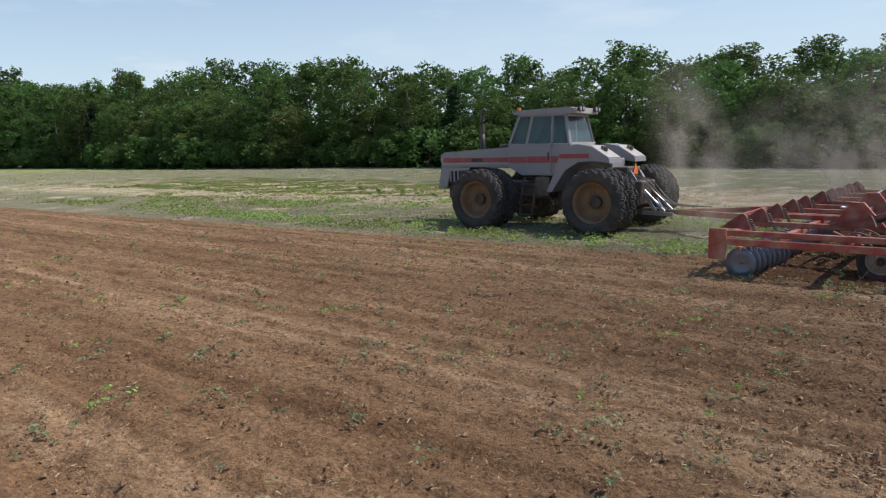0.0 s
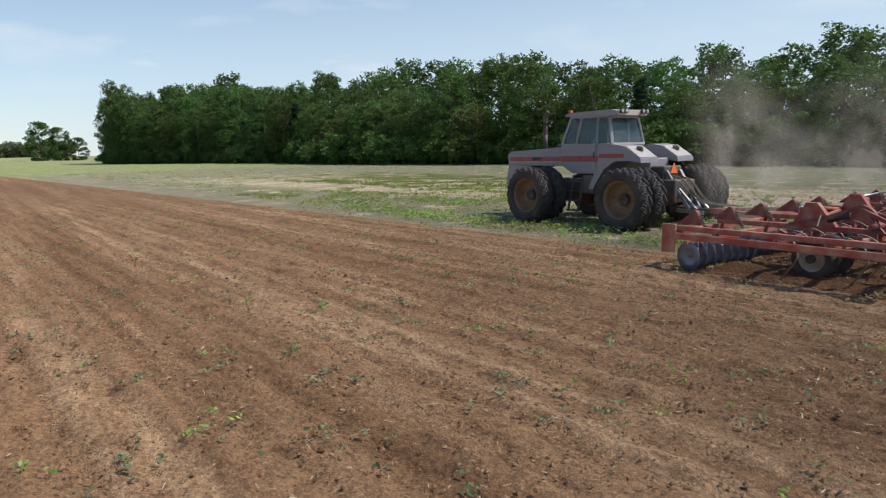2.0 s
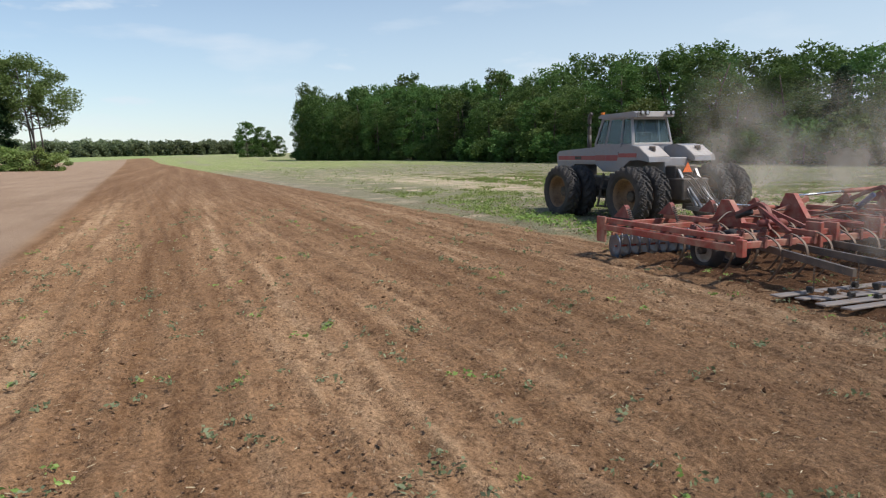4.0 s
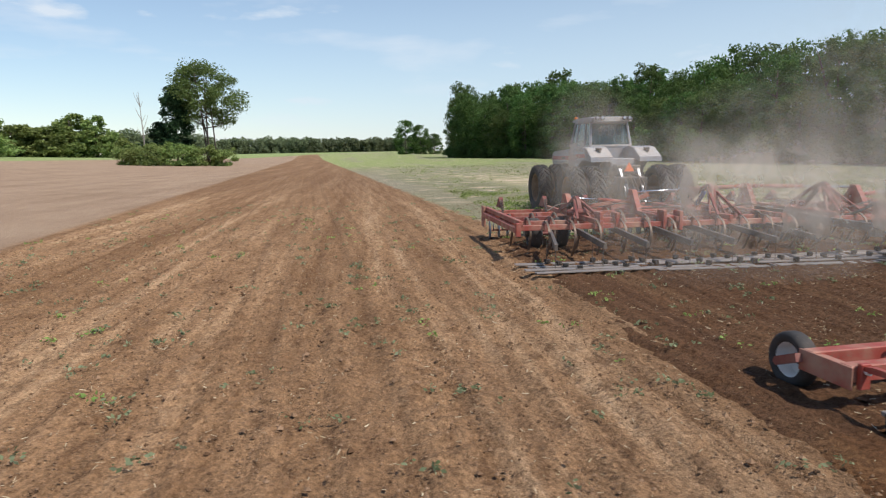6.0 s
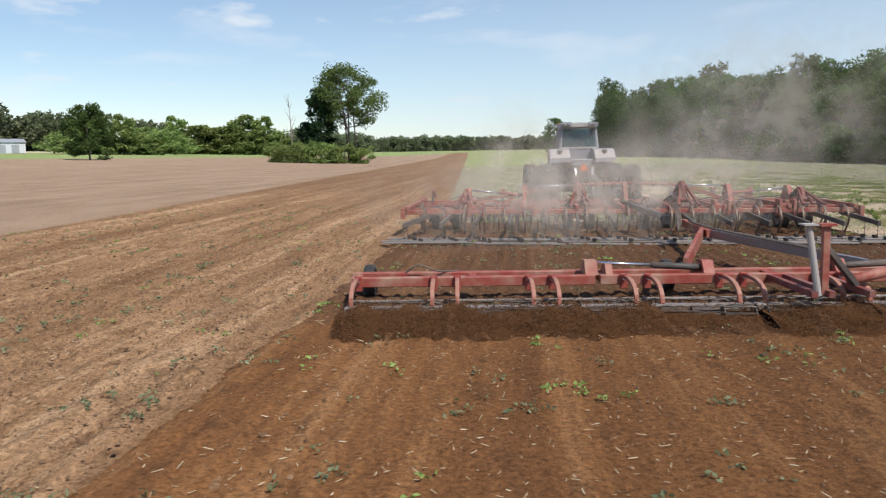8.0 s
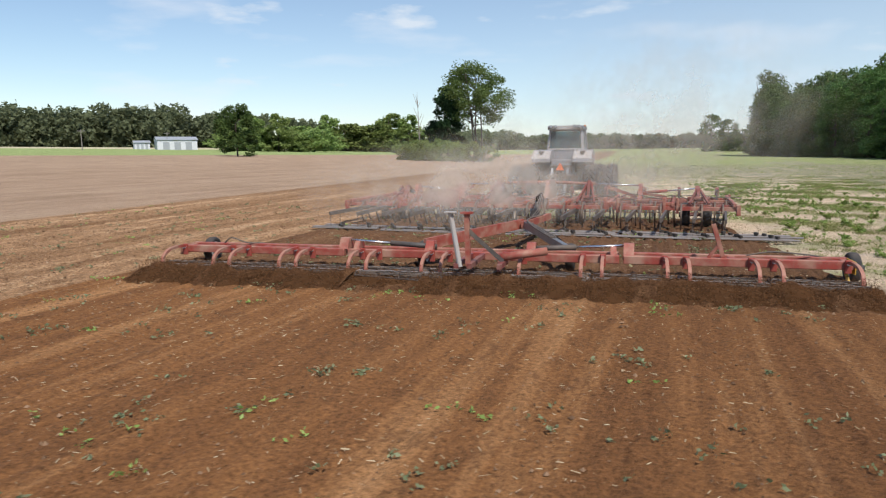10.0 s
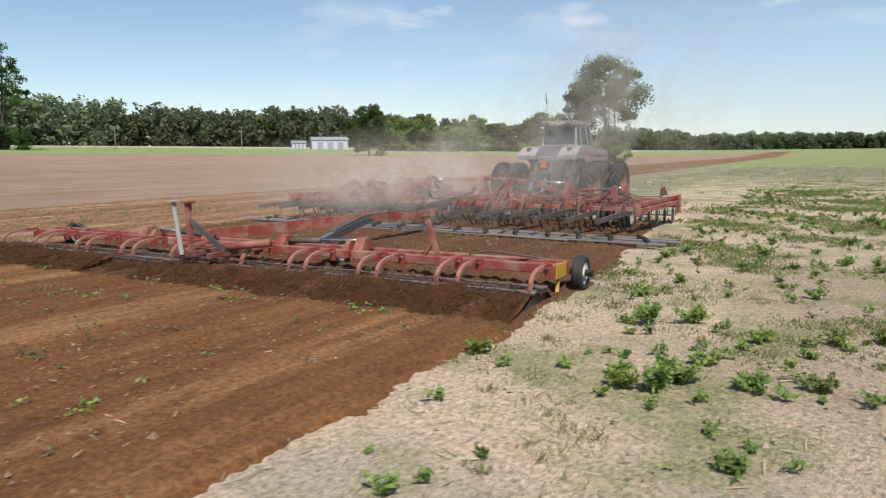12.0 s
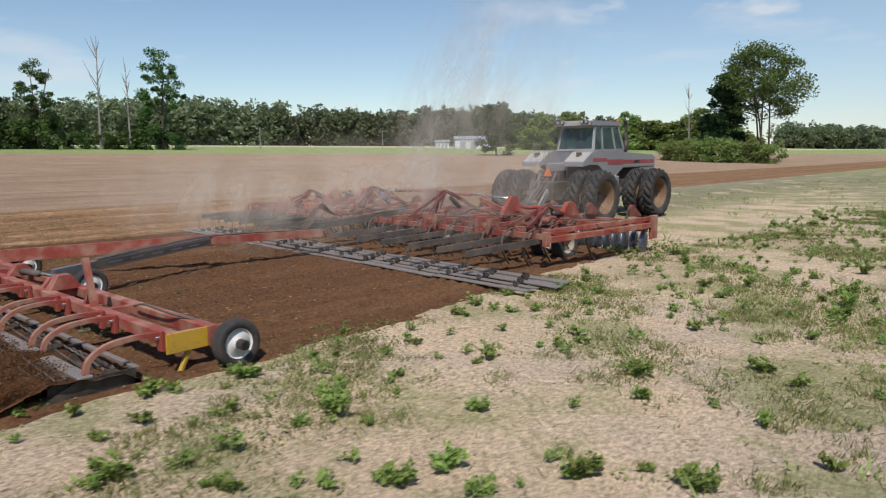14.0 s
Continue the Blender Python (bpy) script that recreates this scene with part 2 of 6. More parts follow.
def leafy(name, dark, light, rough=0.6):
    m = Mat(name, rough)
    c = m.mix(m.island(), dark, light)
    big = m.noise(m.own(), 0.35, 3)
    c = m.mix(m.math("MULTIPLY", m.step(big, 0.4, 0.65), 0.4), c, tuple(v * 0.6 for v in dark))
    hue = m.t.nodes.new("ShaderNodeHueSaturation")
    m.put(hue.inputs["Value"], m.math("ADD", m.math("MULTIPLY", m.chance(), 0.5), 0.75))
    m.put(hue.inputs["Hue"], m.math("ADD", m.math("MULTIPLY", m.chance(), 0.04), 0.48))
    m.put(hue.inputs["Color"], c)
    m.color(hue.outputs[0])
    m.b.inputs["Specular IOR Level"].default_value = 0.25
    tr, mix = m.t.nodes.new("ShaderNodeBsdfTranslucent"), m.t.nodes.new("ShaderNodeMixShader")
    mix.inputs[0].default_value = 0.38
    m.put(tr.inputs[0], hue.outputs[0])
    m.put(mix.inputs[1], m.b.outputs[0]), m.put(mix.inputs[2], tr.outputs[0])
    m.put(m.t.nodes["Material Output"].inputs[0], mix.outputs[0])
    return m.m


def barky(name, a, b):
    m = Mat(name, 0.9)
    n = m.noise(m.stretch(m.own(), (6, 6, 1.2)), 2.0, 5)
    m.color(m.mix(n, a, b))
    m.bump(n, 0.6, 0.03)
    return m.m


FIELD, FRESH = make_field(), make_fresh()
LEAF = leafy("broad_leaves", (0.062, 0.122, 0.030), (0.140, 0.220, 0.058))
LEAF_DARK = leafy("dark_needles", (0.020, 0.048, 0.018), (0.050, 0.090, 0.034))
LEAF_LIGHT = leafy("pale_leaves", (0.100, 0.145, 0.038), (0.19, 0.235, 0.075))
WEED = leafy("weed_leaves", (0.205, 0.285, 0.065), (0.38, 0.46, 0.14))
# distance haze over the far woods is put into this paler, greyer green
LEAF_HAZED = leafy("hazed_far_leaves", (0.165, 0.205, 0.105), (0.25, 0.295, 0.155))
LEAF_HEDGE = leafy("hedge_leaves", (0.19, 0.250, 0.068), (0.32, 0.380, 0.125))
GRASS = leafy("grass_blades", (0.25, 0.30, 0.085), (0.42, 0.45, 0.17))
WILTED = leafy("wilted_leaves", (0.145, 0.165, 0.075), (0.32, 0.34, 0.20))
TUFT = leafy("olive_tufts", (0.22, 0.25, 0.075), (0.42, 0.42, 0.17))
DRYWEED = leafy("dry_weed", (0.31, 0.30, 0.14), (0.50, 0.45, 0.25))
BARK = barky("bark", (0.06, 0.045, 0.035), (0.14, 0.11, 0.085))
DEADWOOD = barky("dead_wood", (0.22, 0.19, 0.16), (0.38, 0.34, 0.30))


# ---- mesh helpers ----
def mesh_of(name, verts, faces, material, smooth=False):
    me = bpy.data.meshes.new(name)
    me.from_pydata(verts, [], faces)
    me.materials.append(material)
    if smooth:
        me.polygons.foreach_set("use_smooth", [True] * len(me.polygons))
    me.update()
    return me


def part(name, bm, material, parent, label="", smooth=False):
    """One mesh object under a thing or under a part of it."""
    me = bpy.data.meshes.new(name)
    if smooth:
        for f in bm.faces:
            f.smooth = True
    bm.to_mesh(me)
    bm.free()
    me.materials.append(material)
    ob = new(name, me)
    ob.parent = parent
    return tagged(ob, label)


def again(ob, parent, m):
    """The same part once more, at a pose in its thing's space."""
    c = copy_thing(ob, m)
    c.parent = parent
    return c


def thing(name, label, category, at=(0, 0, 0), group="", kind=""):
    ob = new(name)
    ob.empty_display_size = 0.2
    ob.location = at
    return tagged(ob, label, category, group, kind)


def box(bm, lo, hi, bevel=0.0, m=None):
    lo, hi = Vector(lo), Vector(hi)
    r = bmesh.ops.create_cube(bm, size=1.0, matrix=Matrix.Translation((lo + hi) / 2) @ Matrix.Diagonal((*(hi - lo), 1)))
    if bevel:
        es = list({e for v in r["verts"] for e in v.link_edges})
        r = bmesh.ops.bevel(bm, geom=es, offset=bevel, segments=1, affect="EDGES")
    if m is not None:
        bmesh.ops.transform(bm, matrix=m, verts=list({v for v in r["verts"]}))
    return bm


def beam(bm, p, q, w, h, up=(0, 0, 1)):
    """A rectangular bar from p to q, w wide and h high."""
    p, q = Vector(p), Vector(q)
    a = (q - p).normalized()
    s = a.cross(Vector(up))
    s = s.normalized() if s.length > 1e-4 else Vector((1, 0, 0))
    t = s.cross(a)
    vs = [bm.verts.new(e + s * (i * w / 2) + t * (j * h / 2)) for e in (p, q) for i, j in ((-1, -1), (1, -1), (1, 1), (-1, 1))]
    for f in ((3, 2, 1, 0), (4, 5, 6, 7), (0, 1, 5, 4), (1, 2, 6, 5), (2, 3, 7, 6), (3, 0, 4, 7)):
        bm.faces.new([vs[i] for i in f])
    return bm


def tube(bm, pts, r, n=8, taper=None):
    """A round bar along points, with closed ends."""
    pts = [Vector(p) for p in pts]
    rings = []
    for i, p in enumerate(pts):
        a = (pts[min(i + 1, len(pts) - 1)] - pts[max(i - 1, 0)]).normalized()
        s = a.cross(Vector((0, 0, 1)))
        s = s.normalized() if s.length > 1e-3 else Vector((1, 0, 0))
        t = a.cross(s)
        k = r if taper is None else r + (taper - r) * i / (len(pts) - 1)
        rings.append([bm.verts.new(p + (s * math.cos(6.28319 * j / n) + t * math.sin(6.28319 * j / n)) * k) for j in range(n)])
    for a, b in zip(rings, rings[1:]):
        for j in range(n):
            bm.faces.new((a[j], a[(j + 1) % n], b[(j + 1) % n], b[j]))
    bm.faces.new(rings[0][::-1]), bm.faces.new(rings[-1])
    return bm


def sweep(bm, pts, w, h):
    """A flat bar w wide along x and h thick, bent along points in a plane of y and z."""
    pts = [Vector(p) for p in pts]
    rings = []
    for i, p in enumerate(pts):
        a = (pts[min(i + 1, len(pts) - 1)] - pts[max(i - 1, 0)]).normalized()
        t = Vector((1, 0, 0)).cross(a)
        rings.append([bm.verts.new(p + Vector((i2 * w / 2, 0, 0)) + t * (j2 * h / 2)) for i2, j2 in ((-1, -1), (1, -1), (1, 1), (-1, 1))])
    for a, b in zip(rings, rings[1:]):
        for j in range(4):
            bm.faces.new((a[j], a[(j + 1) % 4], b[(j + 1) % 4], b[j]))
    bm.faces.new(rings[0][::-1]), bm.faces.new(rings[-1])
    bmesh.ops.recalc_face_normals(bm, faces=bm.faces)
    return bm


def lathe(bm, profile, n=32, closed=False):
    """Turn a profile of (x, radius) about the x axis."""
    rings = [[bm.verts.new((x, r * math.cos(6.28319 * j / n), r * math.sin(6.28319 * j / n))) for j in range(n)] for x, r in profile]
    pairs = list(zip(rings, rings[1:])) + ([(rings[-1], rings[0])] if closed else [])
    for a, b in pairs:
        for j in range(n):
            bm.faces.new((a[j], a[(j + 1) % n], b[(j + 1) % n], b[j]))
    return bm


def plate(bm, outline, x0, x1):
    """A slab between x0 and x1 with an outline of (y, z)."""
    a = [bm.verts.new((x0, y, z)) for y, z in outline]
    b = [bm.verts.new((x1, y, z)) for y, z in outline]
    bm.faces.new(a[::-1]), bm.faces.new(b)
    for i in range(len(a)):
        j = (i + 1) % len(a)
        bm.faces.new((a[i], a[j], b[j], b[i]))
    return bm


def B():
    return bmesh.new()


def leaf_quads(rng, centres, size, flat=0.0):
    """Two crossed verts-lists for small leaf faces at the centres, turned at random."""
    n = len(centres)
    a = rng.normal(size=(n, 3))
    a[:, 2] *= 1 - flat
    a /= np.linalg.norm(a, axis=1)[:, None]
    b = np.cross(a, rng.normal(size=(n, 3)))
    b /= np.linalg.norm(b, axis=1)[:, None]
    s = size * rng.uniform(0.6, 1.3, (n, 1))
    v = np.stack([centres - a * s, centres + b * s * 0.55, centres + a * s, centres - b * s * 0.55], 1).reshape(-1, 3)
    return v, np.arange(4 * n).reshape(n, 4)


def leaf_points(rng, centres, size, flat=0.0):
    """Small pointed leaf faces, three corners each."""
    v, _ = leaf_quads(rng, centres, size, flat)
    v = v.reshape(-1, 4, 3)[:, [0, 1, 2]].copy()
    v[:, 1] += (v[:, 1] - centres) * 0.9
    n = len(centres)
    return v.reshape(-1, 3), np.arange(3 * n).reshape(n, 3)


# ---- ground ----
def rise(x, y):
    """Height of the land away from the level middle of the field."""
    a = np.clip(-x - 38, 0, 230) * 0.030
    b = np.clip(y - 300, 0, 400) * 0.012 + np.clip(-y - 300, 0, 300) * 0.0
    return np.maximum(a, b)


def lattice(X, Y, cell, seed):
    """Smooth noise between 0 and 1 with bumps one cell across."""
    g = np.random.default_rng(seed).uniform(0, 1, (512, 512))
    a, b = X / cell, Y / cell
    i, j = np.floor(a).astype(int), np.floor(b).astype(int)
    f, h = a - i, b - j
    f, h = f * f * (3 - 2 * f), h * h * (3 - 2 * h)
    at = lambda di, dj: g[(i + di) % 512, (j + dj) % 512]
    return (at(0, 0) * (1 - f) + at(1, 0) * f) * (1 - h) + (at(0, 1) * (1 - f) + at(1, 1) * f) * h


def build_ground():
    near_x = np.concatenate([np.linspace(-26, -18, 40, endpoint=False), np.linspace(-18, -4, 250, endpoint=False), np.linspace(-4, 20, 150)])
    xs = np.concatenate([[-4500, -2500, -1500, -900, -600, -420, -320, -268, -230, -190, -150, -120, -90, -70, -55, -45, -38, -33, -29], near_x,
                         [22, 25, 29, 34, 40, 50, 65, 90, 130, 200, 350, 700, 1500, 2800, 4500]])
    ys = np.concatenate([[-4500, -2500, -1200, -600, -300, -150, -80, -50, -35, -28, -22, -17, -13], np.linspace(-10, 10, 270, endpoint=False), np.linspace(10, 40, 170),
                         np.linspace(40.6, 80, 60), [84, 90, 100, 115, 135, 160, 200, 250, 300, 360, 430, 520, 650, 900, 1400, 2500, 4500]])
    X, Y = np.meshgrid(xs, ys)
    rng = np.random.default_rng(4)
    U = X + 0.07 * Y
    Z = rise(X, Y)
    mid = np.clip((U + 17.5) / 0.6, 0, 1) * np.clip((-4.0 - U) / 0.6, 0, 1)
    near = np.clip((21 - X) / 3, 0, 1) * np.clip((X + 27) / 3, 0, 1) * np.clip((85 - Y) / 20, 0, 1) * np.clip((Y + 13) / 3, 0, 1)
    fur = 0.018 * np.sin(U * 2 * math.pi / 0.62) + 0.012 * np.sin(U * 2 * math.pi / 1.7 + 1.0) + 0.010 * np.sin(U * 2 * math.pi / 0.31 + Y * 0.05)
    clod = rng.normal(size=X.shape) * 0.010
    lumpy = 0.045 * (lattice(X, Y, 0.15, 1) ** 2) + 0.040 * lattice(X, Y, 0.34, 2) ** 2 + 0.016 * lattice(X, Y + 0.6 * X, 0.9, 3)
    # prints of lugged tyres across the rows
    for u0 in (-8.3, -10.4):
        lumpy = lumpy + 0.022 * np.exp(-((U - u0) / 0.34) ** 4) * np.sin(2 * math.pi * (Y + 0.5 * np.abs(U - u0)) / 0.30) * np.clip((9 - Y) / 8, 0, 1)
    bumps = 0.02 * np.sin(X * 1.9 + 0.7 * np.sin(Y * 0.8)) * np.sin(Y * 1.3 + X * 0.4)
    Z = Z + near * (mid * (fur + 0.6 * clod + (lumpy - 0.035) * (1 - 0.6 * np.clip((X + 6.0) / 0.5, 0, 1))) + (1 - mid) * (0.6 * bumps + 0.6 * clod + 0.22 * (lumpy - 0.035) * (X > -4.5)))
    n, k = X.shape
    verts = np.stack([X, Y, Z], -1).reshape(-1, 3)
    i = np.arange((n - 1) * (k - 1))
    a = (i // (k - 1)) * k + i % (k - 1)
    faces = np.stack([a, a + 1, a + k + 1, a + k], 1)
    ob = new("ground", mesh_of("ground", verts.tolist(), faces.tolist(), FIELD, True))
    return tagged(ob, "open field of brown worked soil beside sandy weedy stubble", "field", kind="structure")


build_ground()


# ---- trees ----
def make_tree(name, seed, height, radius, low, leaves, size, leaf, label, shape="round", stems=1, clusters=84):
    """A tapered trunk with limbs, and a crown of leaf clumps with gaps."""
    rng = np.random.default_rng(seed)
    t = thing(name, label, "tree")
    bm = B()
    tips = []
    for s in range(stems):
        lean = rng.normal(size=2) * (0.05 if stems == 1 else 0.16) * height
        foot = rng.normal(size=2) * (0.0 if stems == 1 else 0.5)
        pts = [(foot[0] + lean[0] * f ** 1.5, foot[1] + lean[1] * f ** 1.5, height * 0.9 * f - (0.3 if f == 0 else 0)) for f in (0, 0.15, 0.35, 0.6, 0.85, 1)]
        tube(bm, pts, height * 0.018 / stems ** 0.4, 8, height * 0.003)
        for j in range(6):
            f = rng.uniform(max(low, 0.25), 0.85)
            z = height * 0.9 * f
            ang, ln = rng.uniform(0, 6.28), radius * rng.uniform(0.5, 0.95) * (1.15 - f * 0.6)
            p0 = Vector((foot[0] + lean[0] * f ** 1.5, foot[1] + lean[1] * f ** 1.5, z))
            p2 = p0 + Vector((math.cos(ang) * ln, math.sin(ang) * ln, ln * rng.uniform(0.3, 0.9)))
            tube(bm, [p0, (p0 + p2) / 2 + Vector((0, 0, -0.05 * ln)), p2], height * 0.006, 5, height * 0.0015)
            tips.append(p2)
    part("trunk", bm, BARK, t, smooth=True)
    cs = []
    for i in range(clusters):
        f = rng.uniform(0, 1)
        if shape == "cone":
            rr = radius * (1.02 - f) ** 0.8
        elif shape == "vase":
            rr = radius * (0.45 + 0.75 * math.sin(math.pi * min(1, 0.15 + f * 0.82)))
        else:
            rr = radius * math.sqrt(max(0.04, 1 - (2 * f - 0.85) ** 2 / 1.35)) * 1.05
        ang = rng.uniform(0, 6.28)
        d = rr * math.sqrt(rng.uniform(0.25, 1.0))
        z = height * (low + (1 - low) * f)
        cs.append((d * math.cos(ang), d * math.sin(ang), z, rng.uniform(0.55, 1.15)))
    cs += [(v.x, v.y, v.z, 0.6) for v in tips if v.z > low * height]
    cs = np.array(cs)
    leaves = int(leaves * 1.5)
    pick = rng.integers(0, len(cs), leaves)
    off = rng.normal(size=(leaves, 3))
    off *= (rng.uniform(0.15, 1.0, (leaves, 1)) ** 0.6 / np.linalg.norm(off, axis=1)[:, None])
    rad = radius * 0.33 * cs[pick, 3:4]
    c = cs[pick, :3] + off * rad * np.array([1.1, 1.1, 0.72])
    c[:, 2] = np.maximum(c[:, 2], 0.15)
    v, f = leaf_points(rng, c, size * 0.80, 0.35)
    crown = new("crown", mesh_of("crown", v.tolist(), f.tolist(), leaf))
    crown.parent = t
    return t


def wood_edge(y):
    """Where the wood begins, across the stubble."""
    return 50 + 3.0 * math.sin(y / 23.0) - 0.115 * max(0, y - 150)


def build_forest():
    rng = np.random.default_rng(11)
    kinds = [
        make_tree("tree", 1, 17.5, 4.6, 0.03, 4300, 0.31, LEAF, "tall green broadleaf tree at the edge of the wood", clusters=110),
        make_tree("tree", 2, 16.0, 4.2, 0.02, 4200, 0.31, LEAF, "leafy green tree with branches down to the grass", clusters=110),
        make_tree("tree", 3, 19.5, 3.8, 0.05, 4200, 0.31, LEAF, "tall narrow green tree of the wood", "vase", clusters=100),
        make_tree("tree", 4, 14.0, 4.4, 0.02, 4000, 0.31, LEAF_LIGHT, "light green broadleaf tree at the edge of the wood", clusters=100),
        make_tree("tree", 5, 18.0, 3.4, 0.03, 4200, 0.30, LEAF_DARK, "dark green tree of the wood", "cone", clusters=120),
    ]
    back = [
        make_tree("tree", 6, 17.5, 5.0, 0.10, 2100, 0.42, LEAF, "tall green broadleaf tree inside the wood", clusters=80),
        make_tree("tree", 7, 18.5, 4.0, 0.10, 2100, 0.42, LEAF, "tall green tree inside the wood", "vase", clusters=80),
    ]
    kinds += back
    spots = []
    for row, (dx, lo, hi) in enumerate(((0, 0.58, 0.78), (7.0, 0.72, 0.90), (15.0, 0.78, 0.98), (25.0, 0.82, 1.12))):
        y = -60.0
        while y < 296:
            y += rng.uniform(4.4, 7.0) * (1.0 + 0.25 * row)
            x = wood_edge(y) + dx + rng.uniform(-1.5, 1.5)
            tall = 14.2 + 0.055 * max(0, y - 20)
            if row == 0 and y > 255:
                lo, hi = 0.70, 1.04
            spots.append((x, y, tall / 17.5 * rng.uniform(lo, hi), row))
    first = {}
    for x, y, s, row in spots:
        k = int(rng.choice([0, 0, 1, 1, 2, 3, 4])) if row < 2 else int(rng.choice([5, 5, 6]))
        m = pose(x, y, 0, 0, 0, rng.uniform(0, 360)) @ Matrix.Diagonal((0.5 * (s + 1) * rng.uniform(0.9, 1.1),) * 2 + (s, 1))
        if k not in first:
            first[k] = kinds[k]
            kinds[k].matrix_basis = m
            kinds[k]["group"] = "trees of the wood"
        else:
            c = copy_thing(kinds[k], pose(0, 0, 0))
            c.matrix_basis = m
    low = make_tree("bush", 9, 4.2, 3.4, 0.0, 1500, 0.30, LEAF, "green undergrowth along the edge of the wood", clusters=30)
    low["category"] = "bush"
    low["group"] = "undergrowth of the wood"
    y = -58.0
    while y < 290:
        y += rng.uniform(4.5, 6.5)
        x = wood_edge(y) - 2.5 + rng.uniform(-1.5, 1.0)
        for dx in (0, 9):
            s = rng.uniform(0.6, 1.25) * (1.0 + dx * 0.06)
            m = pose(x + dx, y, 0, 0, 0, rng.uniform(0, 360)) @ Matrix.Diagonal((s * 1.1, s * 1.1, s, 1))
            if y < -48 and dx == 0:
                low.matrix_basis = m
            else:
                copy_thing(low, pose(0, 0, 0)).matrix_basis = m
    return kinds


KINDS = build_forest()

# ---- machine materials ----
RED = painted("red_paint", (0.32, 0.052, 0.036), (0.20, 0.10, 0.065), 0.6, wear=0.54, dust=(0.43, 0.27, 0.19), dusty=0.88)
DARKRED = painted("dark_red_paint", (0.20, 0.040, 0.034), (0.12, 0.06, 0.04), 0.6, wear=0.58, dust=(0.33, 0.20, 0.15), dusty=0.65)
SILVER = painted("silver_grey_paint", (0.27, 0.275, 0.30), (0.20, 0.16, 0.14), 0.48, 0.1, wear=0.57, dust=(0.34, 0.285, 0.25), dusty=0.6)
WHITE = painted("white_paint", (0.45, 0.42, 0.40), (0.45, 0.36, 0.30), 0.45, wear=0.60, dust=(0.46, 0.37, 0.31), dusty=0.6)
STRIPE = painted("stripe_red", (0.33, 0.055, 0.060), (0.40, 0.28, 0.27), 0.45, wear=0.64, dusty=0.3)
YELLOW = painted("yellow_panel", (0.62, 0.36, 0.02), (0.35, 0.20, 0.05), 0.5, dusty=0.25)
BLUE = painted("blue_paint", (0.03, 0.06, 0.22), (0.10, 0.10, 0.12), 0.5)
STEEL = painted("bare_steel", (0.30, 0.31, 0.33), (0.18, 0.15, 0.13), 0.45, 0.7, dusty=0.4)
RUST = painted("rusty_steel", (0.16, 0.115, 0.09), (0.26, 0.22, 0.19), 0.55, 0.4, wear=0.58, dusty=0.5)
DISCSTEEL = painted("disc_steel", (0.16, 0.21, 0.30), (0.20, 0.20, 0.22), 0.35, 0.6, dusty=0.3)
BOARD = painted("worn_harrow_steel", (0.27, 0.245, 0.235), (0.17, 0.12, 0.09), 0.55, 0.2, dusty=0.6)
DARK = painted("dark_frame_paint", (0.075, 0.065, 0.06), (0.15, 0.10, 0.08), 0.6, dusty=0.4)
BLACK = painted("black_parts", (0.02, 0.02, 0.021), (0.06, 0.05, 0.045), 0.5, dusty=0.35)
CHROME = painted("chrome_rod", (0.75, 0.75, 0.76), (0.6, 0.6, 0.6), 0.22, 0.95, dusty=0.1)
RIM = painted("rusty_yellow_rim", (0.22, 0.125, 0.06), (0.085, 0.046, 0.03), 0.65, wear=0.50, scale=2.2, dusty=0.5)
RIMWHITE = painted("white_rim", (0.80, 0.79, 0.77), (0.50, 0.42, 0.36), 0.5, wear=0.66, dusty=0.12)
RIMDUST = painted("dusty_cream_rim", (0.40, 0.35, 0.30), (0.22, 0.16, 0.12), 0.6, wear=0.55, dusty=0.6)
RUBBER = painted("tyre_rubber", (0.030, 0.029, 0.030), (0.055, 0.050, 0.046), 0.85, dust=(0.13, 0.105, 0.09), dusty=0.55)
LAMPGLASS = painted("lamp_glass", (0.55, 0.56, 0.58), (0.4, 0.4, 0.4), 0.1, 0.4, dusty=0.1)
AMBER = painted("amber_lens", (0.70, 0.20, 0.02), (0.5, 0.15, 0.03), 0.25, dusty=0.1)
ORANGE = painted("orange_reflective", (0.95, 0.20, 0.05), (0.75, 0.15, 0.05), 0.4, dusty=0.12)
HOSE = painted("dusty_hose", (0.10, 0.085, 0.075), (0.30, 0.24, 0.20), 0.7, dusty=0.5)
SEAT = painted("seat_cloth", (0.05, 0.05, 0.055), (0.08, 0.07, 0.07), 0.85)


def make_glass():
    m = Mat("cab_glass", 0.04)
    m.color((0.34, 0.45, 0.47, 1))
    m.b.inputs["Transmission Weight"].default_value = 0.92
    m.b.inputs["IOR"].default_value = 1.35
    n = m.noise(m.own(), 2.5, 5)
    m.put(m.b.inputs["Roughness"], m.math("MULTIPLY", n, 0.16))
    return m.m


GLASS = make_glass()


def rot(axis, deg):
    return Matrix.Rotation(radians(deg), 4, axis)


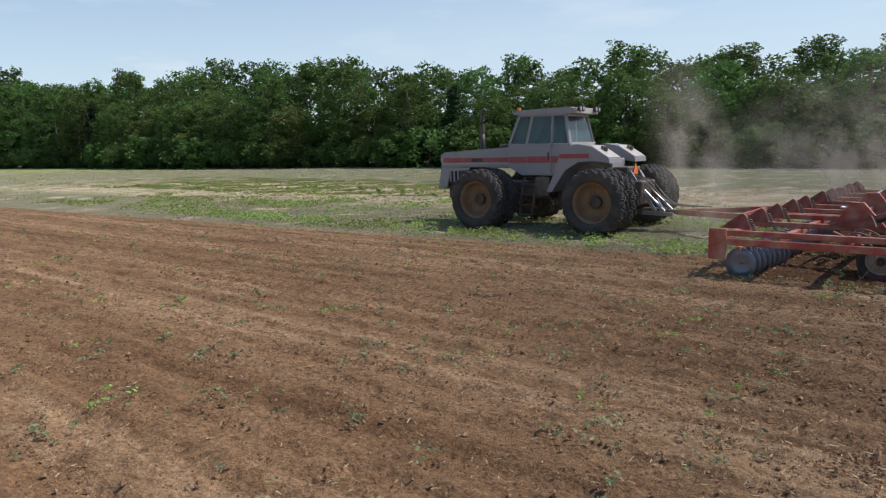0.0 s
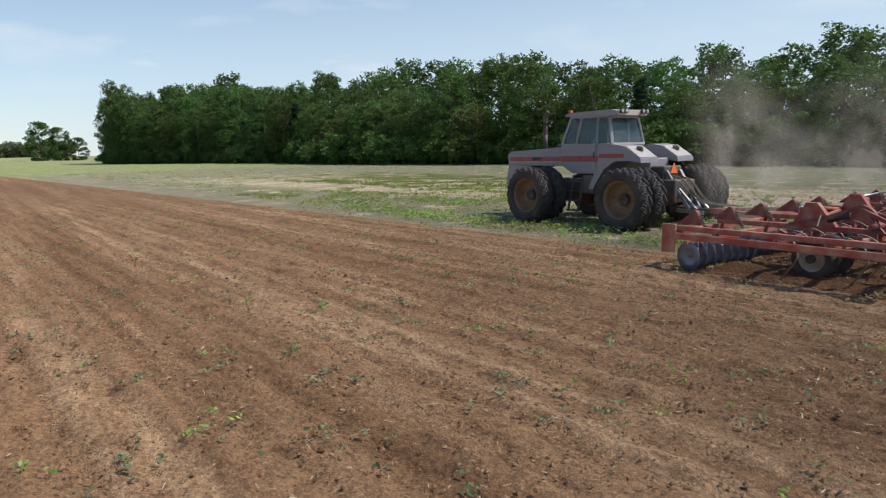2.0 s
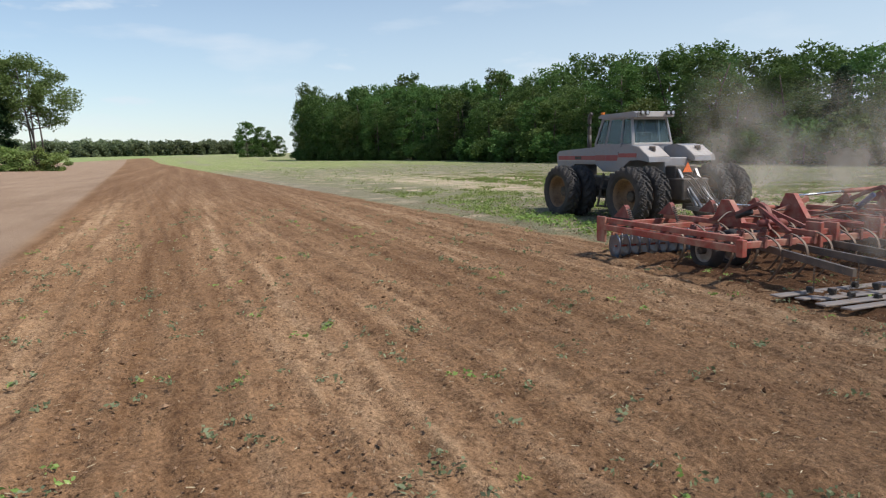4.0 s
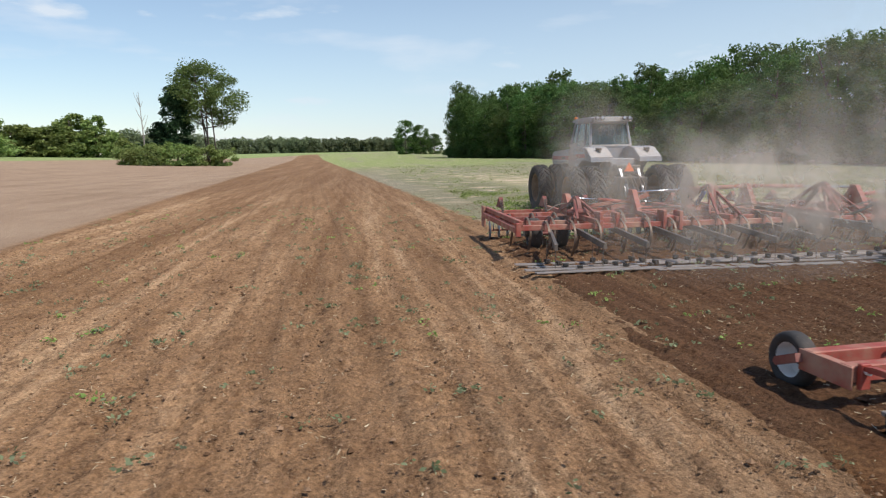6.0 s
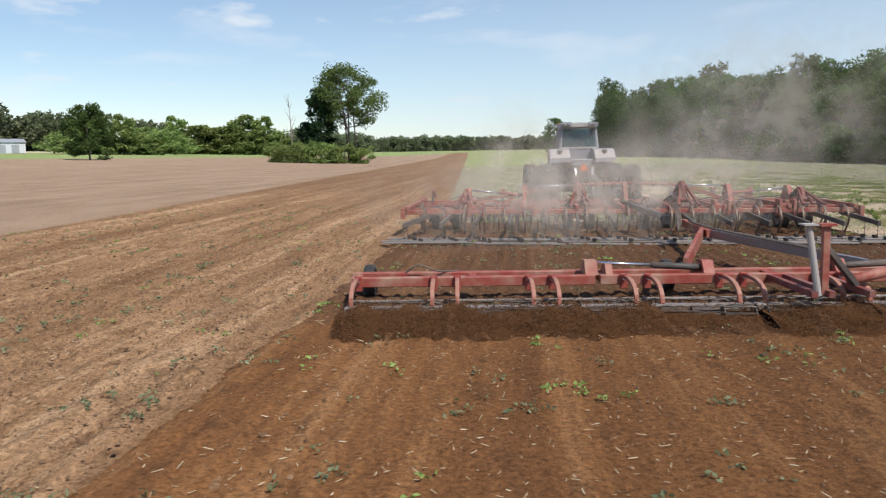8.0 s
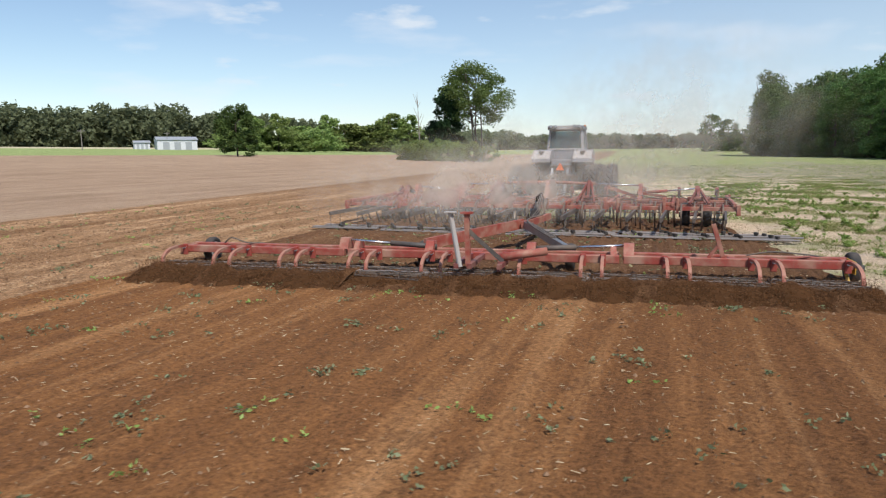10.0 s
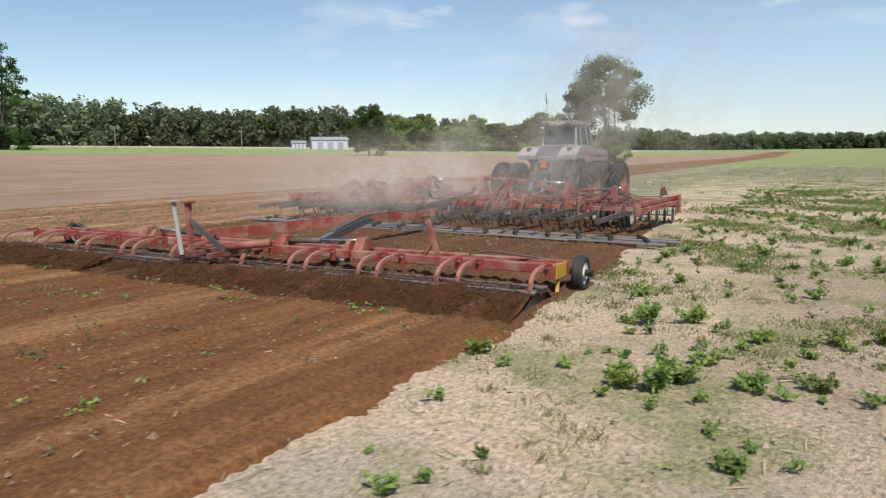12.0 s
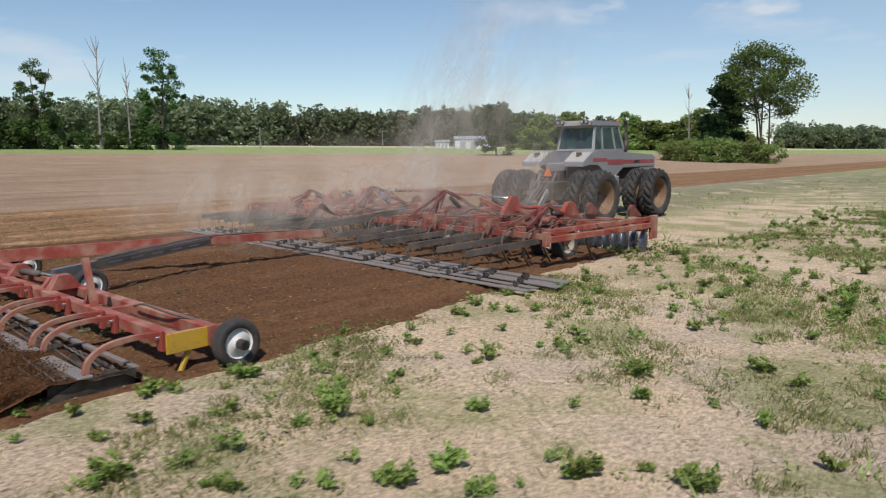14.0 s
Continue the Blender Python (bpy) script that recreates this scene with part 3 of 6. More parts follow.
def tyre_mesh(bm, R, w, lugs, depth):
    """A round-shouldered tyre about the x axis; its bars rise out of the tread in one skin."""
    h = w / 2
    n = 8 * lugs if lugs else 40
    side = [(0.72, 0.60), (0.95, 0.68), (1.0, 0.80), (0.97, 0.86)]
    tread = [(0.93, 0.905), (0.86, 0.93), (0.72, 0.965), (0.55, 0.985), (0.34, 0.99), (0.14, 0.992), (0.04, 0.992)]
    prof = [(-x, r, False) for x, r in side] + [(-x, r, True) for x, r in tread] + [(x, r, True) for x, r in tread[::-1]] + [(x, r, False) for x, r in side[::-1]]
    rings = []
    for x, r, bar in prof:
        ring = []
        for k in range(n):
            a = 6.28319 * k / n
            up = 0.0
            if bar and lugs:
                f = (k / 8 + (0.5 if x > 0 else 0.0) - 1.1 * abs(x)) % 1.0
                up = 1.0 if f < 0.44 and abs(x) > 0.05 else 0.0
            rr = R * r - depth * (1 - up) if bar else R * r
            ring.append(bm.verts.new((x * h, rr * math.cos(a), rr * math.sin(a))))
        rings.append(ring)
    for a, b in zip(rings, rings[1:] + rings[:1]):
        for k in range(n):
            bm.faces.new((a[k], a[(k + 1) % n], b[(k + 1) % n], b[k]))
    bmesh.ops.recalc_face_normals(bm, faces=bm.faces)
    if not lugs:
        for f in bm.faces:
            f.smooth = True
    return bm


def make_wheel(name, parent, at, R, w, rim_mat, lugs, depth, dish, flip):
    """A wheel part with its tyre, and a bolted hub, under it. dish: how far the disc is set in from the outer face."""
    s = -1 if flip else 1
    bm = B()
    h = w / 2
    lathe(bm, [(s * h * 0.74, R * 0.62), (s * h * 0.66, R * 0.57), (s * h * 0.2, R * 0.53), (s * (h - dish), R * 0.50), (s * (h - dish - 0.01), R * 0.22), (s * (h - dish + 0.02), R * 0.2), (s * (h - dish + 0.02), 0.001)], 32)
    lathe(bm, [(-s * h * 0.74, R * 0.62), (-s * h * 0.60, R * 0.56), (s * (h - dish), R * 0.50)], 32)
    bmesh.ops.recalc_face_normals(bm, faces=bm.faces)
    wheel = part(name, bm, rim_mat, parent, smooth=True)
    part("tyre", tyre_mesh(B(), R, w, lugs, depth), RUBBER, wheel, "dusty black lugged rubber tyre")
    bm = lathe(B(), [(s * (h - dish), R * 0.19), (s * (h - dish + 0.10), R * 0.18), (s * (h - dish + 0.12), R * 0.08), (s * (h - dish + 0.12), 0.001)], 20)
    for i in range(10):
        a = 6.28319 * i / 10
        tube(bm, [(s * (h - dish), R * 0.155 * math.cos(a), R * 0.155 * math.sin(a)), (s * (h - dish + 0.13), R * 0.155 * math.cos(a), R * 0.155 * math.sin(a))], 0.014, 6)
    part("hub", bm, BLACK, wheel, "dark bolted hub")
    wheel.location = at
    return wheel


def arch(pts, n=5):
    """A smooth way through points."""
    pts = [Vector(p) for p in pts]
    out = []
    for i in range(len(pts) - 1):
        p0, p1, p2, p3 = pts[max(i - 1, 0)], pts[i], pts[i + 1], pts[min(i + 2, len(pts) - 1)]
        for k in range(n):
            t = k / n
            out.append(0.5 * ((2 * p1) + (p2 - p0) * t + (2 * p0 - 5 * p1 + 4 * p2 - p3) * t * t + (3 * p1 - p0 - 3 * p2 + p3) * t ** 3))
    return out + [pts[-1]]


MOVING = []  # things that go along with the tractor: thing, its pose at the start
ROLLING = []  # wheels and drums: part, place, radius, seconds from row to row


# ---- tractor ----
def build_tractor():
    t = thing("tractor", "dusty silver-grey articulated tractor with red stripes and dual tyres", "tractor")
    bm = box(B(), (-0.42, 1.75, 0.80), (0.42, 5.45, 1.30), 0.03)
    box(bm, (-0.30, 4.9, 0.72), (0.30, 5.6, 1.2), 0.03)
    part("front_frame", bm, DARK, t)
    bm = box(B(), (-0.48, -0.95, 0.72), (0.48, 1.45, 1.35), 0.03)
    tube(bm, [(0, 1.6, 0.6), (0, 1.6, 1.4)], 0.2, 12)
    box(bm, (-0.2, -1.35, 0.45), (0.2, -0.6, 0.62), 0.02)
    part("rear_frame", bm, DARK, t)
    for y in (-0.25, 3.35):
        bm = tube(B(), [(-1.45, y, 0.86), (1.45, y, 0.86)], 0.15, 12)
        tube(bm, [(-0.35, y, 0.86), (0.35, y, 0.86)], 0.30, 14)
        part("axle", bm, DARK, t)
    # bonnet
    bm = B()
    side = [(2.95, 2.33), (5.55, 2.20), (5.70, 2.10), (5.68, 1.74), (2.95, 1.72)]
    plate(bm, side, -0.60, 0.60)
    bmesh.ops.bevel(bm, geom=[e for e in bm.edges if abs(e.verts[0].co.x - e.verts[1].co.x) < 0.01], offset=0.035, segments=2, affect="EDGES")
    part("bonnet", bm, SILVER, t, "silver-grey bonnet")
    for s in (-1, 1):
        part("stripe", box(B(), (s * 0.604 - 0.003, 3.0, 1.88), (s * 0.604 + 0.003, 5.55, 2.02)), STRIPE, t, "faded red stripe")
        part("stripe", box(B(), (s * 0.604 - 0.003, 3.0, 1.835), (s * 0.604 + 0.003, 5.60, 1.855)), WHITE, t, "thin white stripe")
        part("vent", box(B(), (s * 0.610 - 0.004, 4.05, 1.90), (s * 0.610 + 0.004, 4.45, 2.0)), BLACK, t, "black vent")
        part("side_panel", plate(B(), [(4.55, 1.72), (5.66, 1.74), (5.78, 1.20), (5.45, 1.10), (5.35, 1.6), (4.6, 1.64)], s * 0.56 - 0.015, s * 0.56 + 0.015), SILVER, t)
        for k in range(3):
            part("grille_bar", box(B(), (s * 0.55 - 0.01, 5.0 + k * 0.15, 1.28), (s * 0.55 + 0.01, 5.06 + k * 0.15, 1.70)), SILVER, t)
    bm = box(B(), (-0.52, 4.7, 1.2), (0.52, 5.62, 1.73), 0.02)
    part("radiator", bm, BLACK, t, "black radiator core")
    for k in range(6):
        part("grille_slat", box(B(), (-0.54, 5.63, 1.26 + k * 0.08), (0.54, 5.67, 1.29 + k * 0.08)), SILVER, t)
    part("bumper", box(B(), (-0.58, 5.5, 1.06), (0.58, 5.82, 1.18), 0.02), SILVER, t)
    bm = tube(B(), [(0, 4.45, 2.2), (0, 4.45, 2.75)], 0.075, 12)
    tube(bm, arch([(0, 4.45, 2.7), (0, 4.45, 3.25), (0, 4.42, 3.40), (0.0, 4.33, 3.50)]), 0.068, 10)
    part("exhaust", bm, BLACK, t, "black exhaust stack", True)
    bm = lathe(B(), [(0, 0.001), (0, 0.16), (0.05, 0.19), (0.10, 0.16), (0.13, 0.001)], 20)
    bmesh.ops.transform(bm, matrix=Matrix.Translation((-0.28, 3.42, 2.30)) @ rot("Y", -90), verts=bm.verts)
    part("air_cleaner", bm, DARK, t, smooth=True)
    # cab
    lo = {(-1, 0): (-0.74, 1.02, 2.36), (1, 0): (0.74, 1.02, 2.36), (-1, 1): (-0.74, 2.98, 2.40), (1, 1): (0.74, 2.98, 2.40)}
    hi = {(-1, 0): (-0.65, 1.20, 3.22), (1, 0): (0.65, 1.20, 3.22), (-1, 1): (-0.66, 2.66, 3.24), (1, 1): (0.66, 2.66, 3.24)}
    bm = plate(B(), [(1.0, 1.50), (2.55, 1.50), (3.02, 1.75), (3.02, 2.42), (1.0, 2.38)], -0.75, 0.75)
    part("cab_body", bm, SILVER, t)
    for k in lo:
        part("cab_post", beam(B(), lo[k], hi[k], 0.075, 0.075), SILVER, t)
    for s in (-1, 1):
        for y in (1.58, 2.42):
            f = (y - 1.02) / 1.96
            part("cab_post", beam(B(), (s * 0.745, y, 2.34), (s * 0.66, 1.2 + f * 1.46 if y > 2 else 1.58, 3.22), 0.05, 0.07), SILVER, t)
        part("cab_rail", beam(B(), (s * 0.66, 1.18, 3.20), (s * 0.66, 2.68, 3.22), 0.08, 0.08), SILVER, t)
        part("stripe", box(B(), (s * 0.754 - 0.003, 1.05, 1.86), (s * 0.754 + 0.003, 3.0, 2.04)), STRIPE, t, "faded red stripe")
        door = part("door", box(B(), (s * 0.762 - 0.012, 1.60, 1.53), (s * 0.762 + 0.012, 2.40, 2.36), 0.006), SILVER, t, "silver-grey cab door")
        part("stripe", box(B(), (s * 0.777 - 0.003, 1.62, 1.86), (s * 0.777 + 0.003, 2.38, 2.04)), STRIPE, door, "faded red stripe")
        part("handle", box(B(), (s * 0.785 - 0.012, 1.66, 1.95), (s * 0.785 + 0.012, 1.70, 2.15), 0.004), BLACK, door, "black door handle")

    def pane(name, a, b, c, d):
        bm = B()
        vs = [bm.verts.new(p) for p in (a, b, c, d)]
        f = bm.faces.new(vs)
        f.normal_update()
        n = f.normal * 0.008
        ws = [bm.verts.new(v.co + n) for v in vs]
        bm.faces.new(ws[::-1])
        for i in range(4):
            bm.faces.new((vs[i], vs[(i + 1) % 4], ws[(i + 1) % 4], ws[i]))
        bmesh.ops.recalc_face_normals(bm, faces=bm.faces)
        ob = part(name, bm, GLASS, t, "dusty tinted cab window")
        ob.visible_shadow = False

    pane("window", (-0.70, 1.02, 2.42), (0.70, 1.02, 2.42), (0.62, 1.20, 3.14), (-0.62, 1.20, 3.14))
    pane("window", (-0.70, 2.98, 2.46), (0.70, 2.98, 2.46), (0.62, 2.66, 3.16), (-0.62, 2.66, 3.16))
    for s in (-1, 1):
        for y0, y1, z0, z1 in ((1.08, 1.54, 1.25, 1.55), (1.62, 2.36, 1.62, 2.30), (2.48, 2.92, 2.40, 2.63)):
            pane("window", (s * 0.74, y0, 2.40), (s * 0.74, y1, 2.40), (s * 0.668, z1, 3.16), (s * 0.668, z0, 3.16))
    for z, y, hw in ((2.385, 1.00, 0.74), (3.17, 1.185, 0.66)):
        part("window_frame", beam(B(), (-hw, y, z), (hw, y, z), 0.06, 0.06), WHITE, t, "pale rear window frame")
    for s in (-1, 1):
        part("window_frame", beam(B(), (s * 0.72, 0.995, 2.38), (s * 0.64, 1.18, 3.18), 0.05, 0.03), WHITE, t)
    bm = B()
    plate(bm, [(0.92, 3.20), (2.82, 3.24), (2.88, 3.30), (2.7, 3.36), (1.05, 3.38), (0.88, 3.33)], -0.74, 0.74)
    part("roof", bm, SILVER, t, "silver-grey cab roof")
    part("roof_visor", box(B(), (-0.68, 0.86, 3.20), (0.68, 0.91, 3.36), 0.01), WHITE, t)
    for x in (-0.58, -0.40, 0.40, 0.58):
        bm = lathe(B(), [(0, 0.001), (0.0, 0.05), (0.06, 0.075), (0.09, 0.078), (0.095, 0.068), (0.085, 0.001)], 16)
        bmesh.ops.transform(bm, matrix=Matrix.Translation((x, 0.86, 3.32)) @ rot("Z", -90), verts=bm.verts)
        lamp = part("work_lamp", bm, BLACK, t, "round work lamp")
        bm = lathe(B(), [(0.088, 0.066), (0.100, 0.04), (0.104, 0.001)], 16)
        bmesh.ops.transform(bm, matrix=Matrix.Translation((x, 0.86, 3.32)) @ rot("Z", -90), verts=bm.verts)
        part("lens", bm, LAMPGLASS, lamp)
    for s in (-1, 1):
        part("marker_lamp", box(B(), (s * 0.66 - 0.05, 2.66, 3.36), (s * 0.66 + 0.05, 2.76, 3.44), 0.015), AMBER, t, "amber marker lamp")
    # inside the cab
    part("seat", box(box(B(), (-0.25, 1.45, 1.95), (0.25, 1.95, 2.15), 0.04), (-0.25, 1.35, 2.1), (0.25, 1.5, 2.75), 0.04), SEAT, t, "dark cab seat")
    bm = B()
    tube(bm, [(0.19 * math.cos(a * 0.3927), 2.45 + 0.12 * math.sin(a * 0.3927), 2.52 + 0.15 * math.sin(a * 0.3927)) for a in range(17)], 0.014, 6)
    beam(bm, (0, 2.75, 2.0), (0, 2.45, 2.52), 0.05, 0.05)
    part("steering_wheel", bm, BLACK, t)
    # mudguards over the rear wheels
    prof = [(1.48, 1.08), (1.22, 1.62), (1.02, 2.28), (0.55, 2.36), (0.18, 2.30), (-0.36, 1.98), (-0.38, 1.84), (0.08, 1.90), (0.52, 1.88), (0.90, 1.66), (1.15, 1.32), (1.32, 1.06)]
    for s in (-1, 1):
        bm = plate(B(), prof, *sorted((s * 0.46, s * 1.24)))
        bmesh.ops.bevel(bm, geom=[e for e in bm.edges if abs(e.verts[0].co.x - e.verts[1].co.x) > 0.1][:6], offset=0.02, segments=2, affect="EDGES")
        g = part("mudguard", bm, SILVER, t, "silver mudguard with pale dusty top")
        part("top_panel", beam(B(), (s * 0.85, 0.16, 2.303), (s * 0.85, -0.345, 1.985), 0.74, 0.02, (0, 0, 1)), WHITE, g)
        part("stripe", box(B(), (s * 1.243 - 0.003, 0.2, 1.98), (s * 1.243 + 0.003, 1.08, 2.10)), STRIPE, g, "faded red stripe")
        bm = tube(B(), [(s * 0.85, -0.10, 2.16), (s * 0.85, -0.10, 2.26)], 0.055, 10)
        box(bm, (s * 0.85 - 0.1, -0.06, 2.22), (s * 0.85 + 0.1, 0.0, 2.30), 0.01)
        part("tail_lamp", bm, DARK, g)
    part("rear_deck", box(B(), (-0.45, -0.1, 1.3), (0.45, 1.0, 1.95), 0.03), SILVER, t)
    # tank behind and hitch
    part("rear_plate", box(B(), (-0.42, -0.55, 1.25), (0.42, -0.1, 1.72), 0.03), DARK, t)
    bm = B()
    tri = [(0.20 * math.cos(a), 0.20 * math.sin(a)) for a in (radians(90), radians(210), radians(330))]
    a = [bm.verts.new((x, -0.585, 1.62 + z)) for x, z in tri]
    b = [bm.verts.new((x, -0.575, 1.62 + z)) for x, z in tri]
    bm.faces.new(a), bm.faces.new(b[::-1])
    for i in range(3):
        bm.faces.new((a[i], b[i], b[(i + 1) % 3], a[(i + 1) % 3]))
    part("warning_triangle", bm, ORANGE, t, "orange slow-vehicle triangle")
    for s in (-1, 1):
        bm = beam(B(), (s * 0.32, -0.55, 1.6), (s * 0.26, -1.25, 0.55), 0.09, 0.07)
        beam(bm, (s * 0.26, -0.9, 0.5), (s * 0.34, -1.75, 0.48), 0.08, 0.10)
        tube(bm, [(s * 0.22, -0.7, 1.3), (s * 0.28, -1.5, 0.55)], 0.045, 8)
        part("lift_arm", bm, STEEL, t)
    for k in range(5):
        x = -0.24 + 0.12 * k
        part("hose", tube(B(), arch([(x, -0.55, 1.45), (x * 1.2, -1.0, 1.25 + 0.08 * (k % 2)), (x * 0.8, -1.6, 0.75), (0.1, -2.6, 0.68)]), 0.016, 6), HOSE, t, "dusty hydraulic hose")
    # steps on the near side
    bm = B()
    for y in (2.12, 2.52):
        beam(bm, (-0.80, y - 0.08, 1.45), (-0.98, y, 0.34), 0.03, 0.07)
    part("ladder", bm, DARK, t)
    for k in range(4):
        z = 0.36 + 0.29 * k
        part("step", box(B(), (-1.06 + 0.05 * k, 2.08, z), (-0.80, 2.54, z + 0.035), 0.006), DARK, t)
    part("battery_box", box(B(), (-0.82, 1.62, 0.9), (-0.42, 2.05, 1.46), 0.02), DARK, t)
    part("fuel_tank", box(B(), (0.42, 1.7, 0.85), (0.85, 2.6, 1.46), 0.04), SILVER, t)
    first = None
    for y in (-0.25, 3.35):
        for s in (-1, 1):
            for x in (1.20, 1.84):
                if first is None or (s, x) not in first:
                    w = make_wheel("wheel", t, (s * x, y, 0.86), 0.88, 0.50, RIM, 20, 0.055, 0.40 if x > 1.5 else 0.12, s < 0)
                    first = {**(first or {}), (s, x): w}
                else:
                    w = again(first[(s, x)], t, pose(s * x, y, 0.86))
                ROLLING.append((w, (s * x, y, 0.86), 0.86, 0.4))
    MOVING.append((t, pose(-0.12, 0, 0, 0, 0, 2.0)))


build_tractor()


# ---- cultivator ----
def build_cultivator():
    t = thing("field_cultivator", "wide dusty red field cultivator with discs and spring tines", "cultivator")
    sections = ((-5.66, -2.35), (-2.25, 2.65), (2.75, 6.06))
    rows_y = (-4.62, -5.55, -6.55, -7.55, -8.42)
    for x0, x1 in sections:
        for i, y in enumerate(rows_y):
            part("cross_tube", box(B(), (x0, y - 0.05, 0.60), (x1, y + 0.05, 0.71), 0.008), RED if i != 2 else DARKRED, t)
        n = 3 if x1 - x0 < 4 else 5
        for k in range(n):
            x = x0 + 0.05 + (x1 - x0 - 0.1) * k / (n - 1)
            part("frame_rail", box(B(), (x - 0.045, -8.50, 0.712), (x + 0.045, -4.55, 0.81), 0.008), RED, t)
    for x in (-5.70, 6.10):
        part("end_plate", box(B(), (x - 0.03, -4.78, 0.30), (x + 0.03, -4.48, 0.84), 0.01), RED, t)
        part("side_rail", box(B(), (x - 0.05, -8.60, 0.56), (x + 0.05, -4.78, 0.68), 0.01), RED, t)
        part("rear_bracket", box(B(), (x - 0.053, -8.66, 0.50), (x + 0.053, -8.52, 0.78), 0.01), RED, t)
    # spring towers along the front
    tower = spring = None
    for x in (-5.30, -4.15, -3.05, -1.80, -0.65, 1.05, 2.20, 3.45, 4.55, 5.70):
        if tower is None:
            bm = plate(B(), [(-4.55, 0.81), (-5.05, 0.81), (-4.98, 1.04), (-4.92, 1.08), (-4.86, 1.04)], -0.05, 0.05)
            bm2 = tube(B(), [(0.035 * math.cos(k * 0.9), -5.02 - 0.003 * k + 0.035 * math.sin(k * 0.9), 1.0 - 0.006 * k) for k in range(56)], 0.011, 5)
            tower = part("spring_tower", bm, DARKRED, t)
            spring = part("spring", bm2, DARK, tower, "rusty coil spring")
            tower.location = (x, 0, 0)
        else:
            again(tower, t, pose(x, 0, 0))
    # disc gangs
    disc = gang = hanger = None
    for g, x0 in enumerate((-5.62, -3.75, -1.85, 0.75, 2.60, 4.40)):
        y0, slant = -5.00, (0.10 if g < 3 else -0.10)
        bm = tube(B(), [(x0, y0, 0.24), (x0 + 1.6, y0 - slant * 1.6, 0.24)], 0.022, 6)
        beam(bm, (x0 - 0.05, y0 + 0.03, 0.50), (x0 + 1.65, y0 - slant * 1.6 + 0.03, 0.50), 0.07, 0.06)
        part("gang_bar", bm, RED, t)
        for k in range(8):
            x = x0 + 0.225 * k
            m = pose(x, y0 - slant * (x - x0), 0.24, 0, 0, -8 if g < 3 else 8)
            if disc is None:
                bm = lathe(B(), [(0.045, 0.001), (0.045, 0.05), (0.035, 0.14), (0.0, 0.27), (0.006, 0.272), (0.043, 0.14), (0.053, 0.05), (0.053, 0.001)], 24)
                disc = part("disc", bm, DISCSTEEL, t, "polished blue-grey steel disc", True)
                disc.matrix_basis = m
                hanger = part("hanger", tube(B(), arch([(0.1, 0.03, 0.30), (0.1, -0.12, 0.28), (0.1, -0.13, 0.08), (0.1, 0, 0.0)]), 0.014, 6), STEEL, t)
                hanger.matrix_basis = m
            else:
                again(disc, t, m)
                again(hanger, t, m)
    # spring tines
    tine = None
    for r, y in enumerate((-6.55, -7.55, -8.42)):
        x = -5.45 + 0.18 * r
        while x < 5.95:
            if tine is None:
                bm = B()
                pts = arch([(0, 0.02, 0.62), (0, 0.05, 0.75), (0, -0.10, 0.79), (0, -0.34, 0.66), (0, -0.40, 0.42), (0, -0.25, 0.16), (0, -0.06, -0.04)], 4)
                sweep(bm, pts, 0.045, 0.016)
                tine = part("spring_tine", bm, RUST, t, "curved rusty steel tine")
                part("clamp", box(B(), (-0.035, -0.07, 0.585), (0.035, 0.07, 0.765), 0.01), DARKRED, tine)
                tine.location = (x, y, 0)
            else:
                again(tine, t, pose(x, y, 0))
            x += 0.54
    # wheels
    w0 = None
    for x, y in ((-4.95, -6.98), (-4.35, -6.98), (-1.15, -7.1), (-0.55, -7.1), (1.05, -7.1), (1.65, -7.1), (4.75, -6.98), (5.35, -6.98)):
        if w0 is None:
            w = w0 = make_wheel("wheel", t, (x, y, 0.36), 0.37, 0.26, RIMDUST, 0, 0.010, 0.08, True)
        else:
            w = again(w0, t, pose(x, y, 0.36))
        ROLLING.append((w, (x, y, 0.36), 0.36, 0.2))
    for x in (-4.65, -0.85, 1.35, 5.05):
        bm = beam(B(), (x, -6.2, 0.72), (x, -6.98, 0.36), 0.10, 0.10)
        tube(bm, [(x - 0.35, -7.02, 0.36), (x + 0.35, -7.02, 0.36)], 0.04, 8)
        part("wheel_arm", bm, DARKRED, t)
    # lifting frames over the wheels
    for x, top in ((-4.06, 1.18), (-0.90, 1.38), (1.95, 1.36), (5.09, 1.16)):
        bm = B()
        pts = arch([(x, -6.05, 0.80), (x, -6.75, top - 0.20), (x, -7.22, top - 0.01), (x, -7.36, top), (x, -7.50, top - 0.10), (x, -7.62, 0.80)], 4)
        sweep(bm, pts, 0.09, 0.06)
        for s in (-1, 1):
            beam(bm, (x + s * 0.05, -7.33, top - 0.04), (x + s * 0.26, -8.25, 0.78), 0.05, 0.06)
            beam(bm, (x + s * 0.05, -7.33, top - 0.04), (x + s * 0.18, -7.75, 0.76), 0.04, 0.05)
        part("lift_frame", bm, DARKRED, t)
        bm = tube(B(), [(x + 0.0, -7.1, top - 0.15), (x, -6.75, 0.92)], 0.055, 10)
        part("lift_cylinder", bm, BLUE if abs(x + 0.9) < 0.1 else BLACK, t, "blue hydraulic cylinder" if abs(x + 0.9) < 0.1 else "black hydraulic cylinder", True)
        tube_b = tube(B(), [(x - 0.30, -7.6, 0.88), (x + 0.30, -7.6, 0.88)], 0.065, 12)
        part("rock_shaft", tube_b, DARKRED, t, smooth=True)
